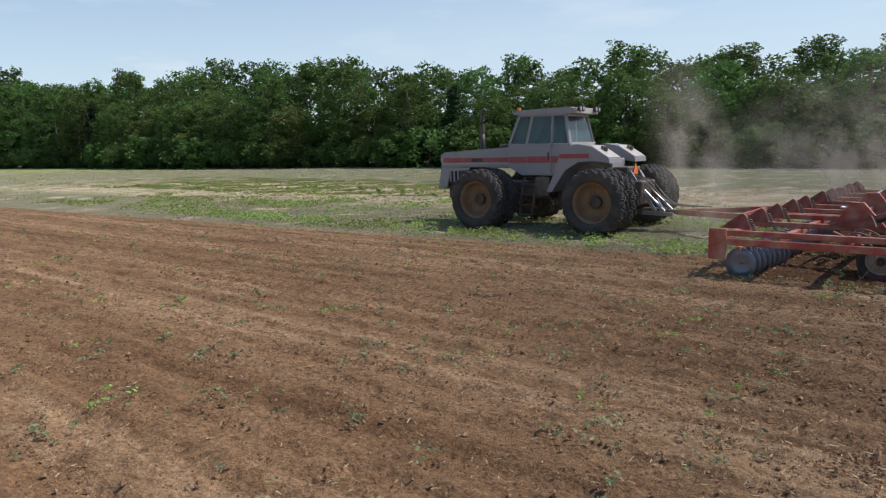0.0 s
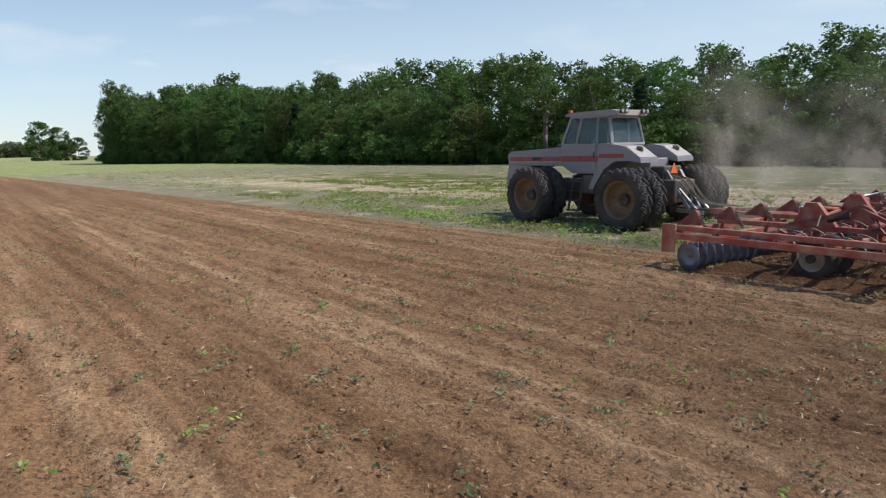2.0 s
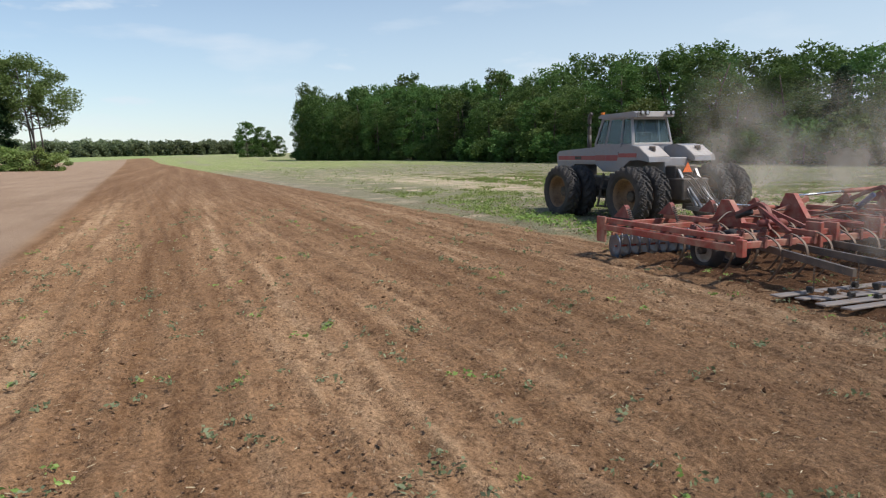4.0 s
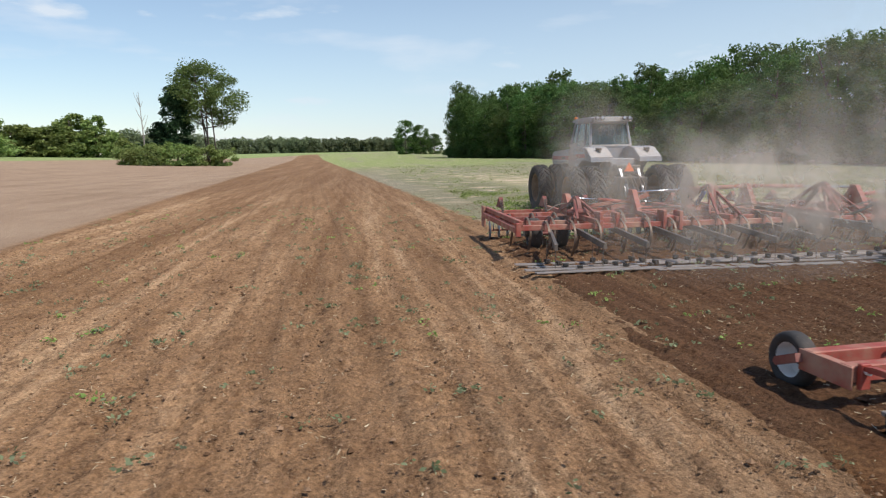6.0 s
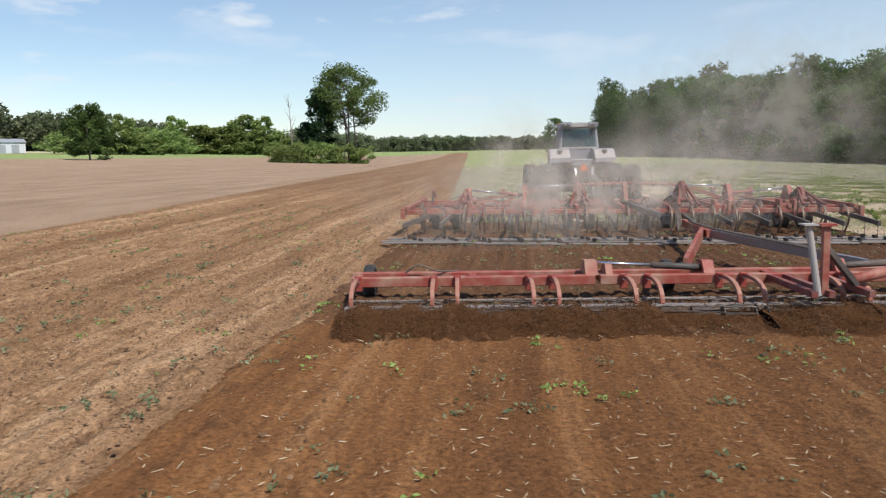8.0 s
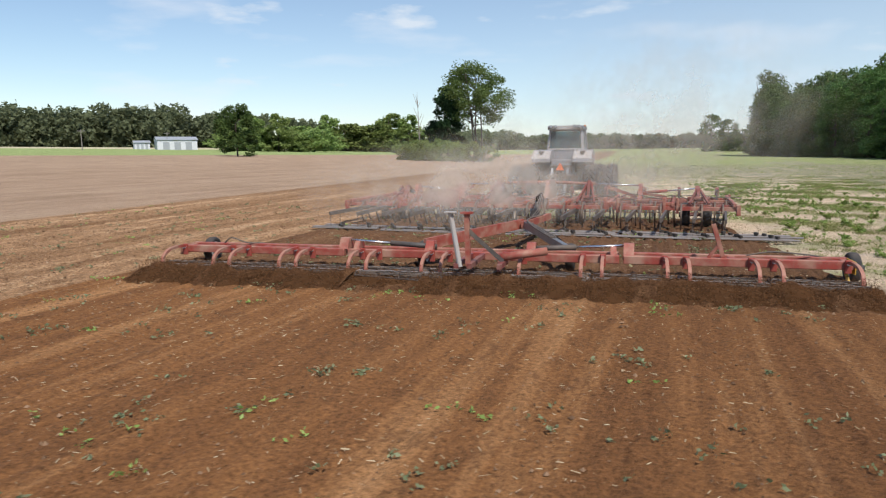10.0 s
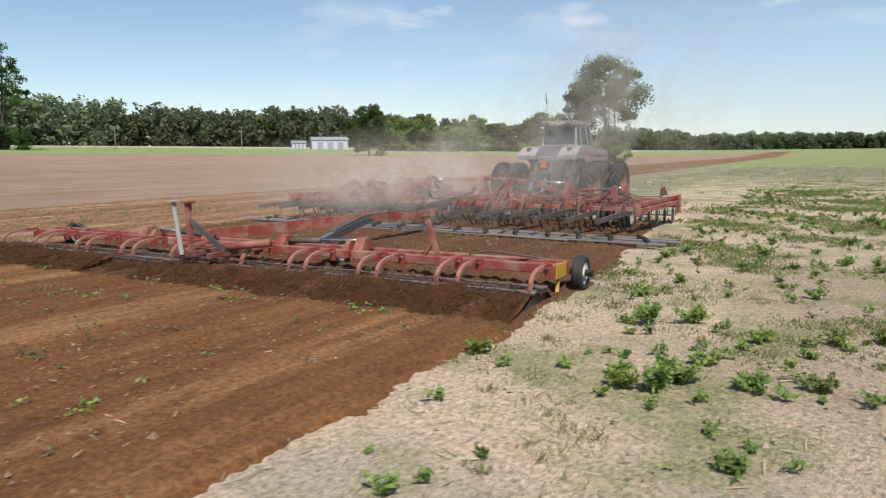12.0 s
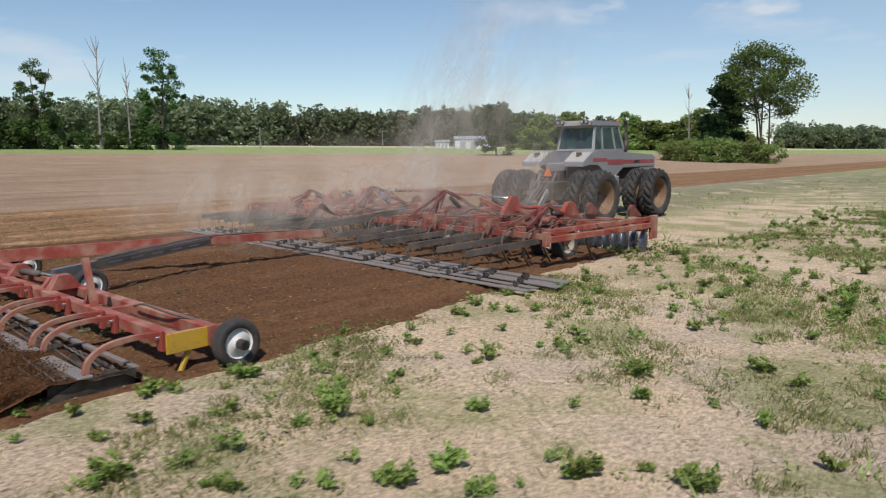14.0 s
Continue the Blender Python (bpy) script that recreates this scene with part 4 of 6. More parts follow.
    # folding cylinders
    for x0, x1, x2, y, z0, z1 in ((-2.35, -0.95, 0.50, -6.45, 1.22, 1.30), (3.40, 2.00, 0.55, -6.45, 1.20, 1.30), (-4.00, -3.15, -2.40, -6.2, 1.12, 0.96), (5.05, 4.2, 3.4, -6.2, 1.10, 0.96)):
        zm = z0 + (z1 - z0) * 0.5
        c = part("fold_cylinder", tube(B(), [(x1, y, zm), (x2, y, z1)], 0.050, 10), RED, t, "red hydraulic cylinder", True)
        part("rod", tube(B(), [(x0, y, z0), (x1, y, zm)], 0.024, 8), CHROME, c, "bright chrome rod", True)
    for x, z in ((-2.38, 1.22), (3.42, 1.20), (0.52, 1.30), (-4.02, 1.16), (5.07, 1.14)):
        bm = plate(B(), [(-6.1, 0.80), (-6.9, 0.80), (-6.55, z + 0.06), (-6.35, z + 0.06)], x - 0.06, x + 0.06)
        part("cylinder_mast", bm, RED, t)
    for x in (-2.9, 3.3):
        bm = beam(B(), (x, -6.4, 0.84), (x + (0.9 if x < 0 else -0.9), -6.5, 1.16), 0.07, 0.10)
        beam(bm, (x - (0.9 if x < 0 else -0.9), -6.3, 0.84), (x, -6.4, 0.98), 0.06, 0.08)
        part("fold_link", bm, RED, t)
    for x in (-2.32, 2.72, -3.72, 4.35):
        bm = box(B(), (x - 0.22, -8.52, 0.52), (x - 0.14, -8.2, 0.95), 0.01)
        box(bm, (x + 0.14, -8.52, 0.52), (x + 0.22, -8.2, 0.93), 0.01)
        box(bm, (x - 0.14, -8.4, 0.72), (x + 0.14, -8.25, 0.82), 0.01)
        part("hinge_block", bm, RED, t)
    # tongue
    for x in (-1.55, 1.85):
        part("drawbar", beam(B(), (x, -4.6, 0.60), (-0.06, -1.75, 0.52), 0.11, 0.14), RED, t)
    bm = beam(B(), (-0.06, -2.1, 0.53), (-0.06, -1.45, 0.52), 0.16, 0.10)
    part("hitch", bm, DARK, t)
    part("brace", beam(B(), (-0.95, -3.6, 0.58), (1.15, -3.6, 0.58), 0.09, 0.09), RED, t)
    # long arm that tows the second tool
    bm = beam(B(), (0.35, -7.2, 0.80), (0.90, -10.35, 0.66), 0.12, 0.15)
    box(bm, (0.80, -10.45, 0.50), (1.0, -10.25, 0.72), 0.01)
    part("tow_beam", bm, DARK, t, "dark steel tow beam")
    # trailing arms for the harrow
    for k, x in enumerate((-5.25, -4.42, -3.60, -2.75, -1.90, -1.05, -0.2, 1.65, 2.5, 3.35, 4.2, 5.0, 5.75)):
        part("trailing_arm", beam(B(), (x + (0.35 if k == 0 else 0.05), -8.1, 0.58), (x - (0.15 if k == 0 else 0.06), -10.35, 0.50), 0.06, 0.11), DARK, t, "dark trailing arm")
    # plate with writing too small to read
    sign = part("data_plate", box(B(), (-3.60, -5.62, 0.62), (-3.30, -5.605, 0.70)), WHITE, t, "small white data plate")
    for k in range(2):
        part("line", box(B(), (-3.57, -5.625, 0.64 + 0.03 * k), (-3.33, -5.621, 0.652 + 0.03 * k)), DARK, sign)
    rng = random.Random(5)
    for k in range(14):
        x = -4.6 + 0.74 * k
        y = rng.uniform(-8.2, -6.0)
        z = 0.86
        part("hose", tube(B(), arch([(x, y, z), (x + 0.4, y + rng.uniform(-0.3, 0.3), z + rng.uniform(0.02, 0.18)), (x + 0.9, y + rng.uniform(-0.4, 0.4), z + 0.05), (x + 1.3, y + rng.uniform(-0.5, 0.5), z)]), 0.014, 6), HOSE, t, "dusty hydraulic hose")
    for k in range(4):
        part("hose", tube(B(), arch([(0.4, -8.0, 0.9), (0.75, -9.6, 0.86), (0.9 + 0.05 * k, -10.3, 1.08 + 0.03 * k), (1.05 + 0.04 * k, -10.75, 0.82 - 0.05 * k), (0.92, -11.6, 0.50), (0.93, -12.4, 0.62)]), 0.014, 6), HOSE, t, "looped black hydraulic hose")
    MOVING.append((t, pose(0, 0, 0)))


build_cultivator()


# ---- drag harrow behind the cultivator ----
def build_harrow():
    t = thing("drag_harrow", "flat grey steel drag boards on chains trailing behind the cultivator", "harrow")
    rng = random.Random(3)
    board = {}
    for r, y in enumerate((-9.55, -9.80, -10.05, -10.32, -10.60)):
        x = -5.95 + (0.12 * (r % 3))
        while x < 6.9:
            ln = 2.15
            b = part("board", box(B(), (0, -0.085, -0.012), (ln, 0.085, 0.012), 0.004), BOARD, t) if not board else again(board[0], t, pose(0, 0, 0))
            board.setdefault(0, b)
            b.matrix_basis = pose(x + rng.uniform(-0.05, 0.05), y + rng.uniform(-0.02, 0.02), 0.085 + rng.uniform(-0.02, 0.02), rng.uniform(-5, 5), rng.uniform(-0.6, 0.6), rng.uniform(-0.9, 0.9))
            x += ln + 0.06
    cl = None
    for x in (-5.35, -4.45, -3.65, -2.8, -1.95, -1.1, -0.25, 0.75, 1.6, 2.45, 3.3, 4.15, 4.95, 5.70, 6.5):
        for r, y in enumerate((-9.62, -9.86, -10.12, -10.38)):
            m = pose(x + 0.12 * r + rng.uniform(-0.04, 0.04), y, 0.12, 0, 0, rng.uniform(0, 90))
            if cl is None:
                bm = tube(B(), [(-0.04, 0, 0.0), (0.04, 0, 0.0)], 0.045, 8)
                tube(bm, [(0.0, -0.05, 0.03), (0.0, 0.05, 0.03)], 0.028, 6)
                box(bm, (-0.05, -0.03, 0.0), (0.0, 0.06, 0.06), 0.008)
                tube(bm, [(0.0, 0.05, 0.0), (0.02, 0.02, -0.14)], 0.010, 5)
                cl = part("spring_mount", bm, BLACK, t)
                cl.matrix_basis = m
            else:
                again(cl, t, m)
    link = None
    for x in (-5.40, -4.50, -3.68, -2.82, -1.98, -1.12, -0.28, 1.58, 2.42, 3.28, 4.12, 4.92, 5.68):
        for y, ln in ((-10.3, 0.38), (-9.7, 0.40)):
            if link is None:
                bm = B()
                for k in range(11):
                    z = -0.036 * k
                    d = 0.014
                    tube(bm, [(d, 0, z), (0, 0, z - 0.024), (-d, 0, z), (0, 0, z + 0.024), (d, 0, z)] if k % 2 else [(0, d, z), (0, 0, z - 0.024), (0, -d, z), (0, 0, z + 0.024), (0, d, z)], 0.005, 4)
                link = part("chain", bm, DARK, t, "rusty chain")
                link.location = (x, y, 0.5)
            else:
                again(link, t, pose(x, y, 0.5, 0, 0, rng.uniform(0, 90)))
    MOVING.append((t, pose(0, 0, 0)))


build_harrow()


# ---- rolling basket harrow, last in the train ----
ROLLER = pose(1.14, -16.75, 0, 0, 0, 5.0)


def build_roller():
    t = thing("rolling_harrow", "wide dusty red rolling basket harrow with curved arms", "harrow")
    L = 6.16
    for x0, x1, mat in ((-L, -2.62, RED), (-2.55, 2.50, RED), (2.57, L, RED)):
        for y in (0.0, 0.42):
            part("main_tube", box(B(), (x0, y - 0.065, 0.33), (x1, y + 0.065, 0.47), 0.01), mat, t)
        n = max(3, int((x1 - x0) / 1.3))
        for k in range(n):
            x = x0 + 0.06 + (x1 - x0 - 0.12) * k / (n - 1)
            part("spacer", box(B(), (x - 0.05, 0.065, 0.35), (x + 0.05, 0.355, 0.45)), RED, t)
    part("end_panel", box(B(), (L + 0.003, -0.10, 0.26), (L + 0.02, 0.36, 0.47), 0.004), YELLOW, t, "yellow end panel")
    part("end_panel", box(B(), (L + 0.003, 0.363, 0.26), (L + 0.02, 0.54, 0.47), 0.004), RED, t, "red end panel")
    part("end_panel", box(B(), (-L - 0.02, -0.10, 0.28), (-L - 0.003, 0.50, 0.47), 0.004), RED, t)
    part("stand", beam(B(), (L - 0.05, 0.2, 0.3), (L - 0.02, 0.05, 0.04), 0.05, 0.03), YELLOW, t)
    # curved arms
    seg = 2 * L / 9
    arm = None
    for k in range(10):
        xj = -L + seg * k
        for dx in ((0.10,) if k == 0 else (-0.10,) if k == 9 else (-0.17, 0.17)):
            if arm is None:
                bm = B()
                pts = arch([(0, 0.02, 0.40), (0, -0.20, 0.47), (0, -0.58, 0.46), (0, -0.79, 0.36), (0, -0.85, 0.22)], 4)
                sweep(bm, pts, 0.055, 0.05)
                arm = part("curved_arm", bm, RED, t, "curved red spring arm")
                part("arm_bracket", box(B(), (-0.05, -0.12, 0.28), (0.05, -0.07, 0.50), 0.008), RED, arm)
                part("bolt", tube(B(), [(0, -0.12, 0.44), (0, -0.16, 0.44)], 0.03, 6), RIMWHITE, arm, "pale bolt head")
                arm.location = (xj + dx, 0, 0)
            else:
                again(arm, t, pose(xj + dx, 0, 0))
    # drum sections
    drum = bar = cheek = None
    for k in range(9):
        xc = -L + seg * (k + 0.5)
        if bar is None:
            bm = box(B(), (-seg / 2 + 0.02, -0.93, 0.17), (seg / 2 - 0.02, -0.80, 0.22), 0.006)
            box(bm, (-seg / 2 + 0.02, -0.94, 0.13), (seg / 2 - 0.02, -0.92, 0.215), 0.003)
            box(bm, (-seg / 2 + 0.02, -0.42, 0.17), (seg / 2 - 0.02, -0.36, 0.21), 0.006)
            bar = part("basket_frame", bm, BOARD, t)
            bar.location = (xc, 0, 0)
        else:
            again(bar, t, pose(xc, 0, 0))
        for s in (-1, 1):
            m = pose(xc + s * (seg / 2 - 0.03), 0, 0)
            if cheek is None:
                cheek = part("cheek_plate", plate(B(), [(-0.40, 0.20), (-0.93, 0.20), (-1.28, 0.06), (-1.26, -0.02), (-0.42, 0.04)], -0.012, 0.012), BLACK, t)
                cheek.matrix_basis = m
            else:
                again(cheek, t, m)
        for j, y in enumerate((-0.64, -1.08)):
            if drum is None:
                bm = tube(B(), [(-seg / 2 + 0.06, 0, 0), (seg / 2 - 0.06, 0, 0)], 0.03, 8)
                for x in np.linspace(-0.5, 0.5, 4):
                    lathe(bm, [(x * (seg - 0.16) - 0.006, 0.110), (x * (seg - 0.16) - 0.006, 0.028), (x * (seg - 0.16) + 0.006, 0.028), (x * (seg - 0.16) + 0.006, 0.110)], 14, True)
                drum = part("basket_roller", bm, DARK, t, "rolling basket of wavy steel bars")
                rod = None
                for q in range(8):
                    if rod is None:
                        pts = [((x - 0.5) * (seg - 0.14), (0.118 + 0.012 * (i % 2)) * math.cos(0.5 * x), (0.118 + 0.012 * (i % 2)) * math.sin(0.5 * x)) for i, x in enumerate(np.linspace(0, 1, 15))]
                        rod = part("bar", tube(B(), pts, 0.012, 4), DARK, drum)
                    else:
                        again(rod, drum, pose(0, 0, 0, 45 * q))
                drum.location = (xc, y, 0.12)
                w = drum
            else:
                w = again(drum, t, pose(xc, y, 0.12))
            ROLLING.append((w, (xc, y, 0.12), 0.14, 0.05))
    # gauge wheels
    w0 = None
    for x, y in ((L + 0.17, 0.60), (-L + 0.16, 0.78), (-1.3, 0.95), (1.6, 0.95)):
        if w0 is None:
            w = w0 = make_wheel("wheel", t, (x, y, 0.27), 0.275, 0.17, RIMWHITE, 0, 0.008, 0.035, False)
        else:
            w = again(w0, t, pose(x, y, 0.27))
        ROLLING.append((w, (x, y, 0.27), 0.27, 0.1))
        bm = beam(B(), (x - 0.22, 0.45, 0.40), (x - 0.17, y, 0.27), 0.06, 0.08)
        tube(bm, [(x - 0.20, y, 0.27), (x + 0.02, y, 0.27)], 0.03, 8)
        part("wheel_arm", bm, DARKRED, t)
    # tongue
    bm = beam(B(), (0.69, 6.25, 0.56), (0.35, 3.6, 0.60), 0.12, 0.15)
    part("tongue", bm, RED, t, "faded red steel tongue")
    part("tongue_leg", beam(B(), (0.38, 3.7, 0.60), (1.55, 0.45, 0.50), 0.10, 0.15), STEEL, t, "grey steel tongue leg")
    part("tongue_leg", beam(B(), (0.30, 3.9, 0.60), (-1.15, 0.48, 0.52), 0.07, 0.22), RED, t, "red channel tongue leg")
    for k in range(3):
        part("hose", tube(B(), arch([(0.6, 5.6, 0.66), (0.42, 3.8, 0.70), (0.75 + 0.05 * k, 2.4, 0.67), (1.2 + 0.05 * k, 1.2, 0.62)]), 0.018, 6), HOSE, t)
    lab = part("label_strip", beam(B(), (0.50, 3.62, 0.60), (1.36, 1.1, 0.545), 0.004, 0.09), DARK, t, "dark label strip with unreadable pale marks")
    lab.location = (0.058, 0.02, 0)
    for k in range(5):
        f = 0.12 + 0.17 * k
        p = Vector((0.50, 3.62, 0.60)).lerp(Vector((1.36, 1.1, 0.545)), f)
        q = Vector((0.50, 3.62, 0.60)).lerp(Vector((1.36, 1.1, 0.545)), f + 0.10)
        part("mark", beam(B(), p, q, 0.008, 0.028), STEEL, lab)
    # masts in the middle
    bm = tube(B(), [(-0.06, -1.28, 0.40), (-0.22, -1.26, 1.30)], 0.042, 10)
    box(bm, (-0.31, -1.34, 1.295), (-0.13, -1.18, 1.315))
    part("white_post", bm, WHITE, t, "dusty white steel post")
    bm = beam(B(), (0.06, -1.18, 0.40), (0.04, -1.18, 1.28), 0.08, 0.08)
    box(bm, (-0.06, -1.26, 1.275), (0.14, -1.10, 1.305))
    part("red_post", bm, RED, t)
    part("brace", beam(B(), (0.06, -1.18, 1.00), (0.60, -0.95, 0.46), 0.07, 0.07), DARK, t)
    for x in (-0.12, 0.10, 0.60):
        part("rear_arm", beam(B(), (x, 0.0, 0.42), (x, -1.32, 0.42), 0.08, 0.08), DARKRED, t)
    part("cylinder", tube(B(), [(0.55, -0.9, 0.52), (1.30, -0.6, 0.60)], 0.07, 10), RED, t, smooth=True)
    # wing cylinders
    for s in (-1, 1):
        c = part("wing_cylinder", tube(B(), [(s * 1.75, 0.2, 0.57), (s * 0.85, 0.2, 0.52)], 0.05, 10), DARK, t, "dark hydraulic cylinder", True)
        part("rod", tube(B(), [(s * 2.65, 0.2, 0.62), (s * 1.75, 0.2, 0.57)], 0.024, 8), CHROME, c, "bright chrome rod", True)
        bm = plate(B(), [(0.0, 0.46), (0.42, 0.46), (0.28, 0.66), (0.12, 0.66)], s * 2.66 - 0.09, s * 2.66 + 0.09)
        part("hinge", bm, RED, t)
        bm = plate(B(), [(0.0, 0.46), (0.42, 0.46), (0.28, 0.60), (0.12, 0.60)], s * 2.40 - 0.05, s * 2.40 + 0.05)
        part("hinge", bm, RED, t)
        bm = plate(B(), [(0.0, 0.46), (0.42, 0.46), (0.26, 0.64), (0.14, 0.64)], s * 0.95 - 0.08, s * 0.95 + 0.08)
        part("hinge", bm, RED, t)
    bm = beam(B(), (4.20, 0.0, 0.45), (4.02, 0.0, 1.04), 0.07, 0.07)
    beam(bm, (3.95, 0.0, 0.46), (4.12, 0.0, 0.70), 0.05, 0.05)
    part("side_post", bm, RED, t)
    part("hose", tube(B(), arch([(4.6, 0.3, 0.48), (5.0, 0.25, 0.56), (5.5, 0.3, 0.52), (5.9, 0.5, 0.45)]), 0.014, 6), HOSE, t)
    part("hose", tube(B(), arch([(-5.4, 0.3, 0.48), (-5.2, 0.25, 0.60), (-4.9, 0.3, 0.50), (-4.6, 0.5, 0.47)]), 0.014, 6), HOSE, t)
    MOVING.append((t, ROLLER))


build_roller()


# ---- freshly turned soil behind the tools ----
def build_fresh_soil():
    xs = np.linspace(-6.2, 8.5, 230)
    ys = np.concatenate([np.linspace(-4.9, -40, 240), np.linspace(-41, -80, 20)])
    X, Y = np.meshgrid(xs, ys)
    rng = np.random.default_rng(8)
    left = -5.74 + 0.04 * np.sin(Y * 1.7) + 0.03 * np.sin(Y * 4.1) + rng.normal(size=Y.shape) * 0.02
    right = np.interp(-Y, [4.9, 7.6, 10.4, 15.5, 18, 23, 80], [5.8, 6.2, 6.8, 7.6, 7.75, 7.98, 8.15]) + 0.06 * np.sin(Y * 2.3) + 0.04 * np.sin(Y * 5.3) + rng.normal(size=Y.shape) * 0.018
    inside = np.minimum(np.clip((X - left) / 0.30, 0, 1), np.clip((right - X) / 0.36, 0, 1)) * np.clip((-4.9 - Y) / 0.25, 0, 1)
    rough = np.clip((Y + 18.2) / 0.8, 0, 1)
    ridge = 0.016 * np.sin(X * 2 * math.pi / 0.27) * (0.4 + 0.8 * rough) + 0.010 * np.sin(X * 2 * math.pi / 1.37)
    Z = -0.06 + inside * (0.115 + ridge + rng.normal(size=X.shape) * (0.005 + 0.010 * rough))
    n, k = X.shape
    verts = np.stack([X, Y, Z], -1).reshape(-1, 3)
    i = np.arange((n - 1) * (k - 1))
    a = (i // (k - 1)) * k + i % (k - 1)
    faces = np.stack([a, a + k, a + k + 1, a + 1], 1)
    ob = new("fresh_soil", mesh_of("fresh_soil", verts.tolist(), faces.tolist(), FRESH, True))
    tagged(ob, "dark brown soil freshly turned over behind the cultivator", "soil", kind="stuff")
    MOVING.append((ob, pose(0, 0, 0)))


build_fresh_soil()


# ---- clods, straw and seedlings on the soil ----
def clod_mat(name, a, b):
    m = Mat(name, 0.95)
    m.b.inputs["Specular IOR Level"].default_value = 0.1
    m.color(m.mix(m.island(), a, b))
    return m.m


CLOD = clod_mat("soil_clods", (0.12, 0.066, 0.037), (0.33, 0.205, 0.125))
SANDCLOD = clod_mat("sandy_clods", (0.32, 0.24, 0.16), (0.54, 0.43, 0.31))
STRAW = clod_mat("straw", (0.34, 0.25, 0.14), (0.62, 0.52, 0.36))


def lumps(rng, c, size):
    """Small uneven lumps, six corners and eight faces each."""
    n = len(c)
    base = np.array([(1, 0, 0), (-1, 0, 0), (0, 1, 0), (0, -1, 0), (0, 0, 0.8), (0, 0, -0.6)])
    s = size * rng.lognormal(0, 0.42, (n, 1, 1))
    a = rng.uniform(0, 6.28, n)
    R = np.zeros((n, 3, 3))
    R[:, 0, 0], R[:, 0, 1], R[:, 1, 0], R[:, 1, 1], R[:, 2, 2] = np.cos(a), -np.sin(a), np.sin(a), np.cos(a), 1
    v = np.einsum("nij,kj->nki", R, base) * s * rng.uniform(0.55, 1.3, (n, 6, 1)) + c[:, None]
    f = np.array([(0, 2, 4), (2, 1, 4), (1, 3, 4), (3, 0, 4), (2, 0, 5), (1, 2, 5), (3, 1, 5), (0, 3, 5)])
    return v.reshape(-1, 3), (f[None] + 6 * np.arange(n)[:, None, None]).reshape(-1, 3)


def stuff(name, v, f, mat, label, category):
    return tagged(new(name, mesh_of(name, v.tolist(), f.tolist(), mat)), label, category, kind="stuff")


def strips(rng, c, ln, w):
    """Thin flat bits lying about, a little off the ground."""
    n = len(c)
    a = rng.uniform(0, 6.28, n)
    d = np.stack([np.cos(a), np.sin(a), rng.normal(0, 0.18, n)], 1) * (ln * rng.uniform(0.4, 1.4, (n, 1)))
    s = np.stack([-np.sin(a), np.cos(a), rng.normal(0, 0.5, n)], 1) * w
    v = np.stack([c - d - s, c + d - s, c + d + s, c - d + s], 1).reshape(-1, 3)
    return v, np.arange(4 * n).reshape(n, 4)


def scatter(rng, n, x0, x1, y0, y1, near=0.0):
    y = y0 + (y1 - y0) * rng.uniform(0, 1, n) ** (1 + near)
    return np.stack([rng.uniform(x0, x1, n) - 0.07 * np.maximum(y, 0) * 0.9, y, np.zeros(n)], 1)


